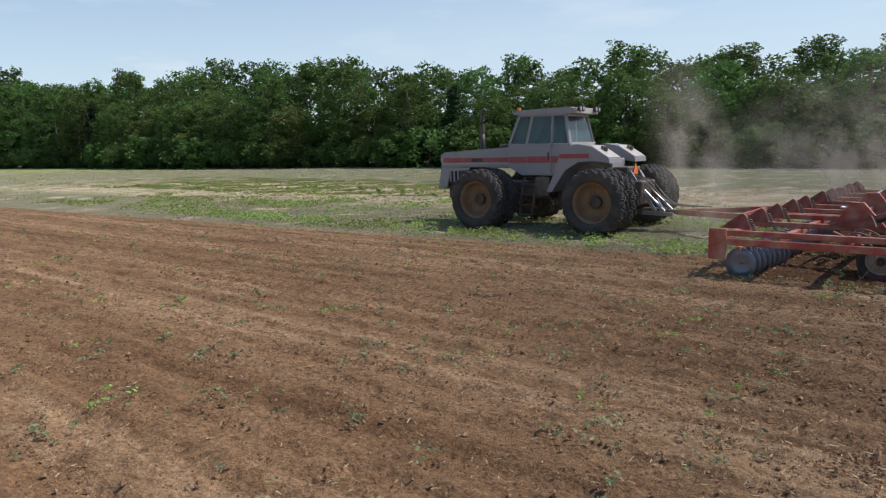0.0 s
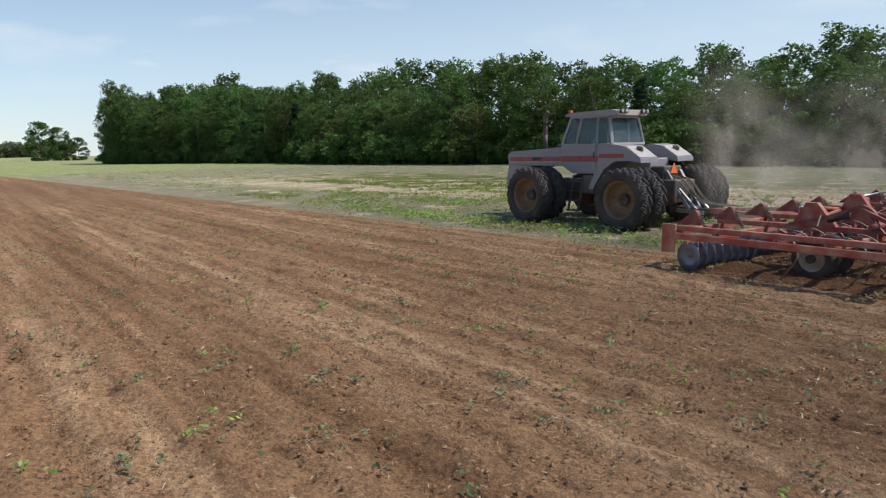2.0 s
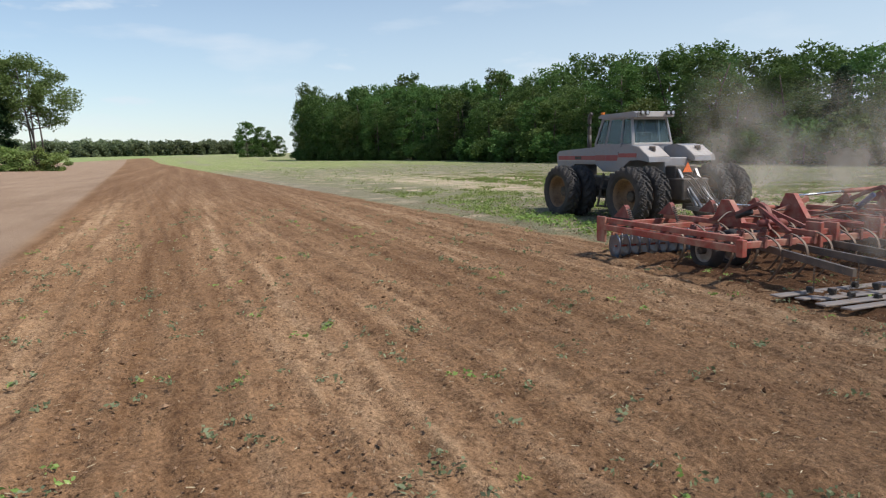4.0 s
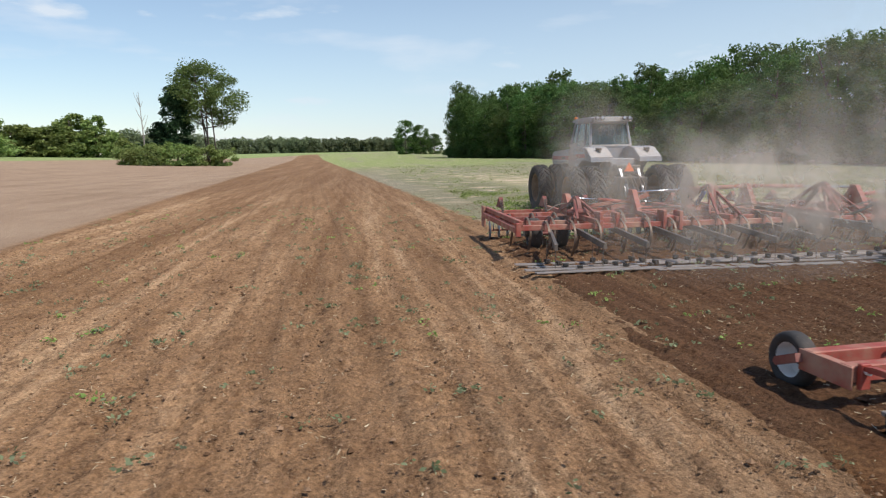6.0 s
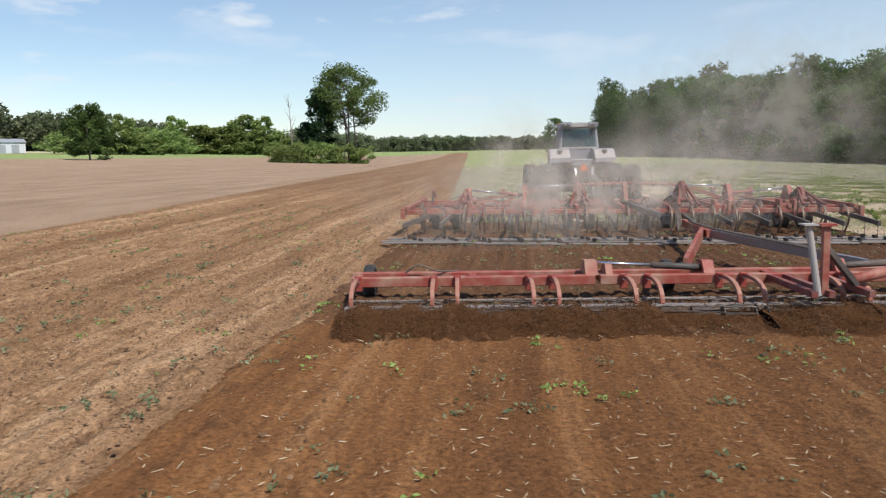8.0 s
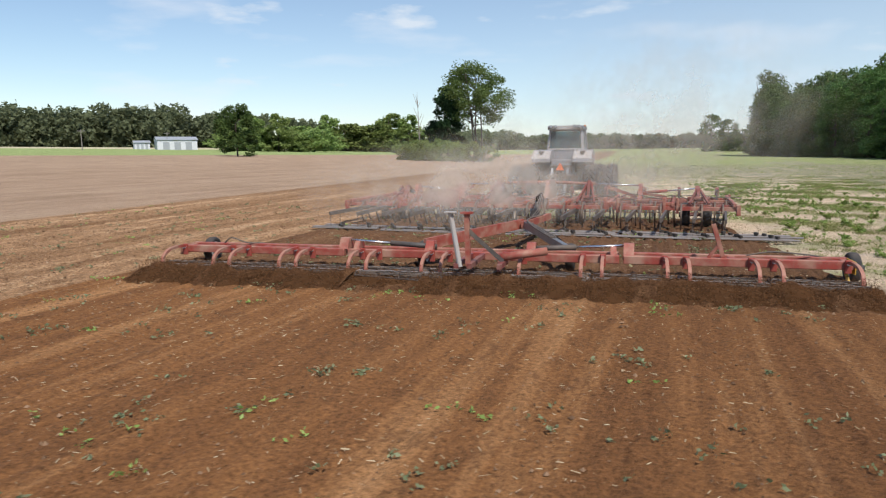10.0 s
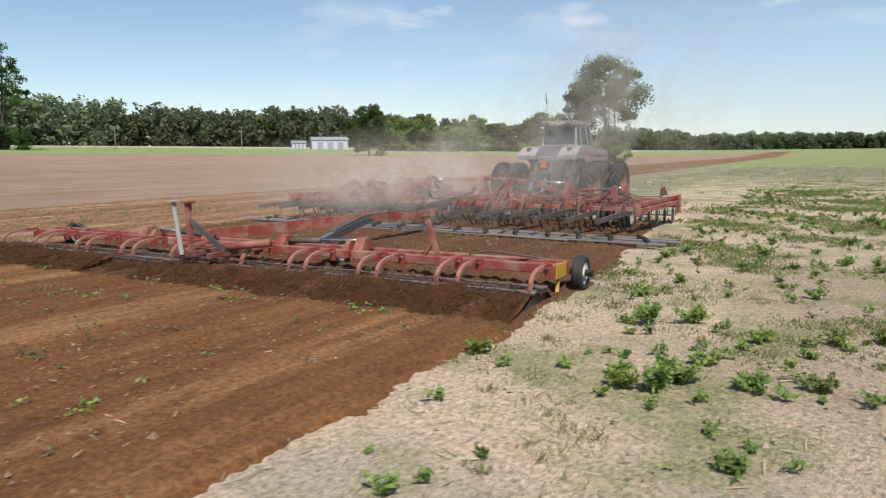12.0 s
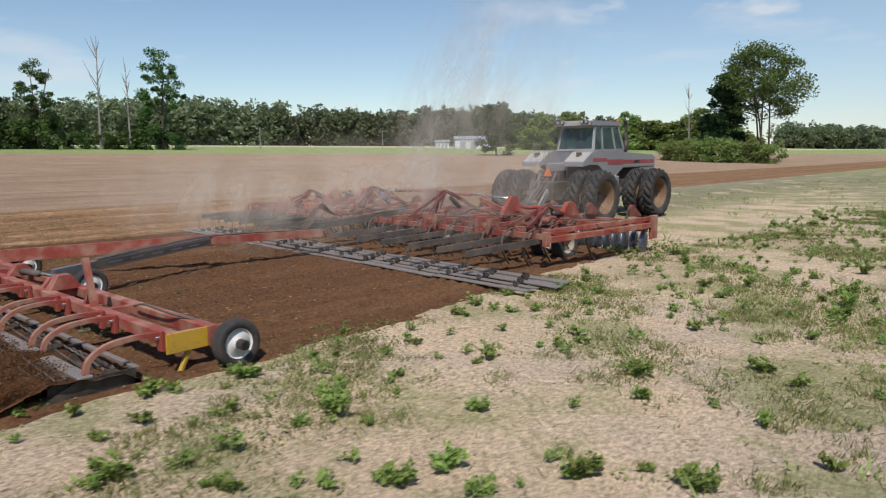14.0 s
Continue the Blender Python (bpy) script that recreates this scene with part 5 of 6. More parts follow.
def build_litter():
    rng = np.random.default_rng(21)
    c = np.concatenate([scatter(rng, 38000, -17.0, -4.4, -8, 22, 0.9), scatter(rng, 5000, -17, -5, 20, 60)])
    u = c[:, 0] + 0.07 * c[:, 1]
    keep = rng.uniform(0, 1, len(c)) < 0.45 + 0.55 * (np.sin(u * 6.28 / 1.7) > -0.2)
    c = c[keep]
    c[:, 2] = 0.022
    stuff("soil_clods", *lumps(rng, c, 0.0115), CLOD, "small brown clods strewn over the worked soil", "soil clods")
    c = scatter(rng, 15000, -5.0, 8.0, -14, 22, 0.2)
    c[:, 0] += 0.06 * np.maximum(c[:, 1], 0)
    c = c[(c[:, 0] < 7.4) | (c[:, 1] < 0)]
    c[:, 2] = 0.055
    stuff("soil_clods", *lumps(rng, c, 0.012), CLOD, "small brown clods on the turned strip", "soil clods")
    c = scatter(rng, 15000, -17, 7.2, -9, 30, 0.6)
    c[:, 2] = np.where(c[:, 0] > -5.4, 0.07, 0.045)
    stuff("straw_bits", *strips(rng, c, 0.024, 0.0028), STRAW, "pale bits of straw lying on the soil", "straw")
    c = scatter(rng, 2600, -5.2, 7.4, -6, 18, 0.2)
    c[:, 2] = 0.08
    stuff("straw_bits", *strips(rng, c, 0.030, 0.0030), STRAW, "pale straw turned up onto the fresh soil", "straw")
    c = scatter(rng, 5200, 6.9, 19, 0, 45, 0.4)
    c[:, 2] = 0.02
    stuff("straw_bits", *strips(rng, c, 0.07, 0.004), STRAW, "dry stubble straw lying on the sand", "straw")
    c = scatter(rng, 7000, 7.0, 18, 0, 40, 0.5)
    c[:, 2] = 0.006
    stuff("sandy_clods", *lumps(rng, c, 0.013), SANDCLOD, "small sandy clods between the weeds", "soil clods")
    # seedlings, in loose groups
    for mat, count, lab in ((WEED, (60, 90), "small torn green seedlings scattered on the soil"), (WILTED, (330, 300), "limp greyish seedlings and leaves scattered on the soil")):
        spots = np.concatenate([scatter(rng, count[0], -17.0, -4.8, -7, 24, 0.6), scatter(rng, count[1], -5, 7.2, -8, 20)])
        cs = []
        for p in spots:
            k = int(rng.integers(1, 5))
            for q in rng.normal(0, 0.14, (k, 2)):
                m = int(rng.integers(4, 11))
                cs.append(np.concatenate([p[:2] + q + rng.normal(0, 0.035, (m, 2)), rng.uniform(0.04, 0.085, (m, 1)) + (0.03 if p[0] > -5.4 else 0)], 1))
        stuff("seedlings", *leaf_quads(rng, np.concatenate(cs), 0.026, 0.5), mat, lab, "seedlings")


build_litter()


# ---- weeds on the stubble ----
def blades(rng, c, h, w):
    n = len(c)
    a = rng.uniform(0, 6.28, n)
    s = np.stack([np.cos(a), np.sin(a), np.zeros(n)], 1) * w
    hh = h * rng.uniform(0.4, 1.3, n)
    tip = np.stack([rng.normal(0, 0.6, n) * hh, rng.normal(0, 0.6, n) * hh, hh], 1)
    v = np.stack([c - s, c + s, c + tip], 1).reshape(-1, 3)
    return v, np.arange(3 * n).reshape(n, 3)


def make_weed(seed, r, h, leaves):
    """A low bushy weed: thin stems and pointed leaves in a loose mound."""
    rng = np.random.default_rng(seed)
    t = thing("weed", "bushy green weed growing on bare sandy stubble", "weed", group="weeds on the stubble")
    bm, tips = B(), []
    for k in range(9):
        a, d = rng.uniform(0, 6.28), r * rng.uniform(0.2, 0.95)
        q = Vector((math.cos(a) * d, math.sin(a) * d, h * rng.uniform(0.55, 1.0)))
        tube(bm, [(0, 0, -0.02), (q.x * 0.4, q.y * 0.4, q.z * 0.7), q], 0.004, 4, 0.002)
        tips.append((q.x, q.y, q.z))
    part("stalk", bm, WEED, t)
    tips = np.array(tips)
    pick = rng.integers(0, 9, leaves)
    f = rng.uniform(0.30, 1.05, (leaves, 1))
    c = tips[pick] * np.concatenate([f, f, f ** 0.7], 1) + rng.normal(0, r * 0.10, (leaves, 3))
    c[:, 2] = np.maximum(c[:, 2], 0.012)
    # each leaf points outwards and lies more or less level
    a = rng.uniform(0, 6.28, leaves)
    way = np.stack([np.cos(a), np.sin(a), rng.normal(0.1, 0.35, leaves)], 1) + c * 1.2 / r
    way /= np.linalg.norm(way, axis=1)[:, None]
    wide = np.cross(way, np.array([0, 0, 1.0]) + rng.normal(0, 0.25, (leaves, 3)))
    wide /= np.linalg.norm(wide, axis=1)[:, None]
    ln = 0.028 * rng.uniform(0.6, 1.4, (leaves, 1))
    v = np.stack([c - way * ln, c + wide * ln * 0.55 - way * ln * 0.2, c + way * ln - np.array([0, 0, 0.012]), c - wide * ln * 0.55 - way * ln * 0.2], 1).reshape(-1, 3)
    fc = np.arange(4 * leaves).reshape(leaves, 4)
    ob = new("foliage", mesh_of("foliage", v.tolist(), fc.tolist(), WEED))
    ob.parent = t
    return t, v


def build_weeds():
    rng = np.random.default_rng(31)
    kinds = [make_weed(41, 0.17, 0.18, 260), make_weed(42, 0.13, 0.12, 150), make_weed(43, 0.27, 0.24, 520), make_weed(44, 0.10, 0.10, 90)]
    big = [(8.1, 6.08), (8.28, 5.18), (9.63, 10.07), (9.75, 10.35), (8.89, 12.38), (9.3, 12.67), (10.85, 27.36), (11.27, 25.66), (11.1, 26.5), (9.28, 18.79)]
    mid = [(9.33, 9.94), (8.77, 4.76), (8.48, 4.19), (9.83, 11.0), (10.89, 12.43), (11.27, 12.69), (10.19, 12.13), (11.94, 12.43), (11.56, 13.72), (10.83, 10.73),
           (7.72, 10.23), (10.61, 21.57), (9.17, 16.99), (11.46, 19.39), (12.14, 19.73), (11.42, 22.65), (10.75, 18.8), (7.79, 18.73), (7.63, 17.85), (10.67, 18.34)]
    spots = [(x, y, 2, 1.0) for x, y in big] + [(x, y, 0, 1.0) for x, y in mid]
    used, rest = set(), []
    for k in range(850):
        y = 6 + 40 * rng.uniform(0, 1) ** 0.8
        x = 7.9 - 0.10 * max(0, y - 8) * 0.8 + abs(rng.normal(0, 4.8)) + 0.1
        kind, s = int(rng.choice([0, 1, 1, 3, 3, 3])), rng.uniform(0.5, 1.15)
        if k < 250:
            spots.append((x, y, kind, s))
        else:
            a = rng.uniform(0, 6.28)
            turn = np.array([[math.cos(a), math.sin(a), 0], [-math.sin(a), math.cos(a), 0], [0, 0, 1]])
            rest.append(kinds[kind][1][: 4 * int(rng.integers(40, 90))] @ turn * s + np.array([x, y, 0]))
    for x, y, k, s in spots:
        m = pose(x, y, 0, 0, 0, rng.uniform(0, 360)) @ Matrix.Diagonal((s, s, s * rng.uniform(0.8, 1.1), 1))
        if k in used:
            copy_thing(kinds[k][0], pose(0, 0, 0)).matrix_basis = m
        else:
            used.add(k)
            kinds[k][0].matrix_basis = m
    rest = np.concatenate(rest)
    stuff("small_weeds", rest, np.arange(len(rest)).reshape(-1, 4), WEED, "many small green weeds over the sandy stubble", "weeds")

    def low_cover(n, x0, x1, y0, y1, skew=True):
        """Blades and small leaves in patches."""
        c = np.stack([rng.uniform(x0, x1, n), rng.uniform(y0, y1, n), np.zeros(n)], 1)
        k = np.array([noise.noise(Vector((x * 0.42, y * 0.42, 3.0))) + 0.5 * noise.noise(Vector((x * 1.7, y * 1.7, 9.0))) for x, y, _ in c])
        c = c[(k > rng.uniform(-0.10, 0.55, n)) & (rng.uniform(0, 1, n) < np.clip((c[:, 1] - 7) / 12, 0.10, 1) + (c[:, 0] > 22) + (c[:, 1] < 0))]
        return c

    # olive tufts of fine grass
    t = low_cover(15000, 6.4, 20, 0, 46)
    t = t[t[:, 0] > 7.75 - 0.095 * np.maximum(0, t[:, 1] - 8)]
    r = np.repeat(rng.lognormal(-2.5, 0.6, len(t)), 34)[:, None]
    t = np.repeat(t, 34, 0) + np.concatenate([rng.normal(0, 1, (len(t) * 34, 2)) * r, np.zeros((len(t) * 34, 1))], 1)
    stuff("grass_tufts", *blades(rng, t, 0.075, 0.006), TUFT, "olive tufts of fine grass on sandy stubble", "grass")
    # beside the strip
    c = low_cover(34000, 6.4, 22, 0, 60)
    c = c[c[:, 0] > 7.75 - 0.095 * np.maximum(0, c[:, 1] - 8)]
    c = np.repeat(c, 7, 0) + np.concatenate([rng.normal(0, 0.07, (len(c) * 7, 2)), np.zeros((len(c) * 7, 1))], 1)
    stuff("low_grass", *blades(rng, c, 0.05, 0.010), GRASS, "thin green grass and low weeds on sandy stubble", "grass")
    d = low_cover(15000, 6.6, 20, 0, 50)
    d = d[d[:, 0] > 7.75 - 0.095 * np.maximum(0, d[:, 1] - 8)]
    d = np.repeat(d, 6, 0) + np.concatenate([rng.normal(0, 0.05, (len(d) * 6, 2)), rng.uniform(0.02, 0.07, (len(d) * 6, 1))], 1)
    stuff("low_weeds", *leaf_quads(rng, d, 0.024, 0.5), WEED, "small green weed leaves low over the sand", "weeds")
    e = low_cover(24000, 6.6, 20, 0, 50)
    e = e[e[:, 0] > 7.75 - 0.095 * np.maximum(0, e[:, 1] - 8)]
    e = np.repeat(e, 6, 0) + np.concatenate([rng.normal(0, 0.06, (len(e) * 6, 2)), np.zeros((len(e) * 6, 1))], 1)
    stuff("dry_grass", *blades(rng, e, 0.055, 0.009), DRYWEED, "dry yellowish grass on the stubble", "grass")
    # far side of the field
    g = low_cover(9000, -4, 48, 30, 110)
    g = g[g[:, 0] + 0.07 * g[:, 1] > -3.6]
    g = np.repeat(g, 4, 0) + np.concatenate([rng.normal(0, 0.15, (len(g) * 4, 2)), np.zeros((len(g) * 4, 1))], 1)
    stuff("low_grass", *blades(rng, g, 0.16, 0.02), GRASS, "patchy green grass across the stubble field", "grass")
    g = low_cover(9000, 7.5, 48, -30, 45)
    g = g[g[:, 0] > 14 - 0.2 * g[:, 1]]
    g = np.repeat(g, 4, 0) + np.concatenate([rng.normal(0, 0.12, (len(g) * 4, 2)), np.zeros((len(g) * 4, 1))], 1)
    stuff("low_grass", *blades(rng, g, 0.13, 0.014), GRASS, "patchy green grass across the stubble field", "grass")


build_weeds()
BURIED = []  # bands of weeds in the tools' way: thing, seconds at which they are turned under


def build_weeds_in_the_way():
    rng = np.random.default_rng(77)
    y = -4.0
    while y < 31:
        n = 420
        c = np.stack([rng.uniform(-4.1, 6.6, n), rng.uniform(y, y + 2.5, n), np.zeros(n)], 1)
        c = c[c[:, 0] > -3.9 - 0.067 * np.maximum(c[:, 1] - 3, 0)]
        k = np.array([noise.noise(Vector((a * 0.42, b * 0.42, 3.0))) for a, b, _ in c])
        c = c[k + 0.25 * (c[:, 0] < -2.2) > rng.uniform(-0.15, 0.5, len(c))]
        c = np.repeat(c, 10, 0) + np.concatenate([rng.normal(0, 0.10, (len(c) * 10, 2)), rng.uniform(0.02, 0.16, (len(c) * 10, 1))], 1)
        ob = stuff("low_weeds", *leaf_quads(rng, c, 0.045, 0.4), WEED, "low green weeds ahead of the cultivator", "weeds")
        BURIED.append((ob, (y + 1.2 + 4.6) / SPEED))
        y += 2.5


build_weeds_in_the_way()


# ---- far trees, house and poles ----
def put_trees(kind, places, group, hold):
    """Copies of a tree at (x, y, height above the land, width factor); hold: height of the first one."""
    rng = np.random.default_rng(len(places) + 5)
    for i, (x, y, h, w) in enumerate(places):
        s = h / hold
        m = pose(x, y, float(rise(np.array(x), np.array(y))) - 0.1, 0, 0, rng.uniform(0, 360)) @ Matrix.Diagonal((s * w, s * w, s, 1))
        t = kind if i == 0 else copy_thing(kind, pose(0, 0, 0))
        t.matrix_basis = m
        t["group"] = group


def far_wood(rng, spots):
    """One stretch of a distant wood: rounded crowns side by side, each of many leaf clumps."""
    vs, fs, n0 = [], [], 0
    for x, y, h, w in spots:
        z = float(rise(np.array(x), np.array(y)))
        knobs = np.concatenate([rng.normal(size=(18, 2)) * 0.30, rng.uniform(0.02, 0.84, (18, 1))], 1)
        n = 950
        off = rng.normal(size=(n, 3))
        off /= np.linalg.norm(off, axis=1)[:, None]
        c = knobs[rng.integers(0, 18, n)] + off * 0.21 * rng.uniform(0.6, 1.0, (n, 1))
        c[:, 2] = np.clip(c[:, 2], 0.01, 1.02)
        c = c * (h * 0.42 * w, h * 0.42 * w, h) + (x, y, z - 0.1)
        v, f = leaf_points(rng, c, 1.4, 0.35)
        vs.append(v), fs.append(f + n0)
        n0 += len(v)
    ob = new("distant_wood", mesh_of("distant_wood", np.concatenate(vs).tolist(), np.concatenate(fs).tolist(), LEAF_HAZED))
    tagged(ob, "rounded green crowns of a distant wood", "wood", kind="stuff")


def build_distance():
    rng = np.random.default_rng(3)
    for x0, y0, x1, y1, n, h0, h1 in ((-385, 130, -357, 225, 14, 24, 22), (-357, 225, -270, 330, 20, 20, 20), (-270, 330, -215, 400, 8, 19, 16),
                                      (-260, 770, -60, 790, 16, 14, 15), (-70, 790, 70, 800, 14, 13, 13),
                                      (-235, 680, -160, 695, 6, 20, 15), (-460, 60, -385, 130, 8, 22, 24)):
        n, spots, wide = int(n * (2.2 if y0 > 600 else 1.6)), [], (2.4 if y0 > 600 else 1.7)
        for k in range(n):
            f = (k + rng.uniform(0, 0.8)) / n
            spots.append((x0 + (x1 - x0) * f + rng.normal(0, 5), y0 + (y1 - y0) * f + rng.normal(0, 6), (h0 + (h1 - h0) * f) * rng.uniform(0.95, 1.25), wide))
            spots.append((spots[-1][0] * 1.05 - 4, spots[-1][1] * 1.05 + 4, spots[-1][2] * 1.12, 1.8))
        far_wood(rng, spots)
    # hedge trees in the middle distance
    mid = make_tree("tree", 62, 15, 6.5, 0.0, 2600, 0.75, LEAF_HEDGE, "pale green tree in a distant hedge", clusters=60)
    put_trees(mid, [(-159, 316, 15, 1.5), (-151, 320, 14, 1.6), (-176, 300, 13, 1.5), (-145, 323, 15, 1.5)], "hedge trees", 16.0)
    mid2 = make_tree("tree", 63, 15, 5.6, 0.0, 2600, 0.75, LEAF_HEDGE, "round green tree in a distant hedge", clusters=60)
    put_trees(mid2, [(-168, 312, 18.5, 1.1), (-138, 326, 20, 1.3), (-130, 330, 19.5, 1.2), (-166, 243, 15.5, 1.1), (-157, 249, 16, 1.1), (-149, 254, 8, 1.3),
                     ], "hedge trees", 16.0)
    end = make_tree("tree", 71, 20, 7.0, 0.02, 4200, 0.62, LEAF, "round dark green tree beyond the end of the wood", clusters=70)
    put_trees(end, [(20, 424, 22, 0.95), (29, 423, 19, 0.9), (37, 415, 13, 1.1)], "trees beyond the wood", 21.5)
    # round tree alone in the field
    lone = make_tree("tree", 64, 12.6, 4.9, 0.02, 5200, 0.40, LEAF, "round dense green tree alone in the field", clusters=60)
    lone.matrix_basis = pose(-103.2, 145.6, 2.0)
    # group by the field edge
    oak = make_tree("tree", 65, 23.0, 7.6, 0.40, 11000, 0.34, LEAF_LIGHT, "tall spreading tree with several bare stems", "vase", stems=4, clusters=84)
    oak.matrix_basis = pose(-44.6, 163, 0.5)
    spruce = make_tree("tree", 66, 18.0, 6.0, 0.03, 5600, 0.42, LEAF_DARK, "dark green conifer beside the tall tree", "cone", clusters=60)
    spruce.matrix_basis = pose(-51.2, 160, 0.4)
    sp2 = copy_thing(spruce, pose(0, 0, 0))
    sp2.matrix_basis = pose(-55.5, 162, 0.4, 0, 0, 70) @ Matrix.Diagonal((0.85, 0.85, 0.55, 1))
    bush = make_tree("bush", 67, 4.6, 3.8, 0.0, 2600, 0.30, LEAF_HEDGE, "broad green bush at the foot of the trees", clusters=26)
    bush["category"] = "bush"
    put_trees(bush, [(-58.5, 154, 4.6, 1.1), (-53.5, 152, 5.2, 1.1), (-48.5, 152, 5.4, 1.15), (-43.5, 153, 4.8, 1.15), (-39.5, 155, 4.2, 1.0), (-61, 157, 4.6, 1.0)], "bushes at the foot of the trees", 5.3)

    def snag(x, y, h, seed):
        r = random.Random(seed)
        t = thing("dead_tree", "bare grey dead tree with broken limbs", "dead tree", (x, y, float(rise(np.array(x), np.array(y)))))
        lean = r.uniform(-0.06, 0.06) * h
        part("trunk", tube(B(), [(0, 0, -0.3), (lean * 0.3, 0, h * 0.4), (lean, 0.2, h)], h * 0.014, 7, h * 0.002), DEADWOOD, t)
        for k in range(9):
            f = r.uniform(0.35, 0.9)
            a, ln = r.uniform(0, 6.28), h * r.uniform(0.08, 0.22)
            p = Vector((lean * f, 0.1, h * f))
            q = p + Vector((math.cos(a) * ln * 0.5, math.sin(a) * ln * 0.5, ln))
            part("limb", tube(B(), [p, (p + q) / 2 + Vector((0, 0, -0.06 * ln)), q], h * 0.005, 5, h * 0.0012), DEADWOOD, t)

    snag(-57.4, 157, 16.5, 1)
    snag(-181.5, 76, 29, 2)
    snag(-179.6, 83, 23, 3)
    snag(-187.0, 52, 20, 4)
    thin = make_tree("tree", 68, 22, 4.6, 0.10, 4200, 0.36, LEAF, "thin tall tree with sparse leaves in a hedge", "vase", stems=2, clusters=30)
    put_trees(thin, [(-177, 91, 29, 1.0), (-185.5, 62, 24, 0.95), (-186.5, 50, 24, 0.9)], "thin hedge trees", 24.0)
    scrub = make_tree("bush", 69, 5, 4.2, 0.0, 1400, 0.42, LEAF, "dark scrub along the field edge", clusters=22)
    scrub["category"] = "bush"
    put_trees(scrub, [(-189, 44, 6, 1), (-187.5, 51, 7, 1), (-186, 57, 8, 1), (-185, 63, 9, 1), (-184, 70, 5, 1), (-182, 77, 4.5, 1), (-180, 83, 6, 1), (-178.5, 88, 6.5, 1), (-176.5, 93, 5, 1)], "scrub along the field edge", 5.6)

    low = [(x, 0.37 * x + 388 + 4 * math.sin(x), 9.5 + 2 * math.sin(2 * x), 1.5) for x in range(-188, -118, 5)]
    low += [(x, 0.6 * x + 352, 9 + 2 * math.sin(3 * x), 1.4) for x in range(-178, -144, 6)]
    hedge = make_tree("bush", 70, 5, 4.2, 0.0, 1200, 0.42, LEAF_HEDGE, "pale green bush in a distant hedge", clusters=30)
    hedge["category"] = "bush"
    put_trees(hedge, low, "hedge bushes", 5.6)

    # farm building
    wall_m = painted("pale_metal_wall", (0.74, 0.75, 0.77), (0.6, 0.6, 0.6), 0.5, dusty=0.1)
    roof_m = painted("grey_metal_roof", (0.46, 0.48, 0.50), (0.4, 0.38, 0.36), 0.45, 0.3, dusty=0.1)

    def shed(x, y, w, d, h, turn, label):
        z = float(rise(np.array(x), np.array(y))) - 0.1
        t = thing("farm_shed", label, "farm building", (x, y, z))
        t.rotation_euler = (0, 0, radians(turn))
        part("wall", plate(B(), [(-d / 2, 0), (d / 2, 0), (d / 2, h), (0, h + d * 0.16), (-d / 2, h)], -w / 2, w / 2), wall_m, t)
        for s in (-1, 1):
            part("roof", beam(B(), (0, s * (d / 2 + 0.4), h - 0.06), (0, 0, h + d * 0.16 + 0.1), w + 0.8, 0.12), roof_m, t)
        for k in range(3):
            part("door", box(B(), (-w / 2 + w * (0.14 + 0.28 * k), -d / 2 - 0.06, 0), (-w / 2 + w * (0.30 + 0.28 * k), -d / 2 + 0.02, h * 0.78)), roof_m, t)

    shed(-200, 237, 16, 8, 4.2, 50, "long white metal farm shed with a grey roof")
    shed(-211, 229, 6, 5, 2.8, 50, "small white farm shed beside the long one")
    # power poles along the road
    for x, y, h in ((-200, 232, 7.4), (-171, 117, 6.8), (-178, 272, 6.5), (-186, 175, 7.0)):
        t = thing("utility_pole", "weathered wooden utility pole by the road", "utility pole", (x, y, float(rise(np.array(x), np.array(y))) - 0.1), "utility poles")
        part("pole", tube(B(), [(0, 0, 0), (0, 0, h)], 0.16, 8, 0.11), DEADWOOD, t)
        part("crossarm", beam(B(), (-0.8, -0.8, h - 0.5), (0.8, 0.8, h - 0.5), 0.12, 0.14), DEADWOOD, t)
        for s in (-1, 1):
            part("insulator", tube(B(), [(s * 0.7, s * 0.7, h - 0.43), (s * 0.7, s * 0.7, h - 0.2)], 0.06, 6), WHITE, t)


build_distance()


# ---- dust and flying soil ----
def make_dust(name, col, cover):
    m = Mat(name, 1.0)
    nt = m.t
    mix, clear, dif = nt.nodes.new("ShaderNodeMixShader"), nt.nodes.new("ShaderNodeBsdfTransparent"), nt.nodes.new("ShaderNodeBsdfDiffuse")
    tr, add = nt.nodes.new("ShaderNodeBsdfTranslucent"), nt.nodes.new("ShaderNodeMixShader")
    dif.inputs[0].default_value = tr.inputs[0].default_value = (*col, 1)
    mix.inputs[0].default_value = cover
    # thin enough for light to pass as much as to bounce
    add.inputs[0].default_value = 0.5
    nt.links.new(dif.outputs[0], add.inputs[1]), nt.links.new(tr.outputs[0], add.inputs[2])
    nt.links.new(clear.outputs[0], mix.inputs[1]), nt.links.new(add.outputs[0], mix.inputs[2])
    nt.links.new(mix.outputs[0], nt.nodes["Material Output"].inputs[0])
    return m.m


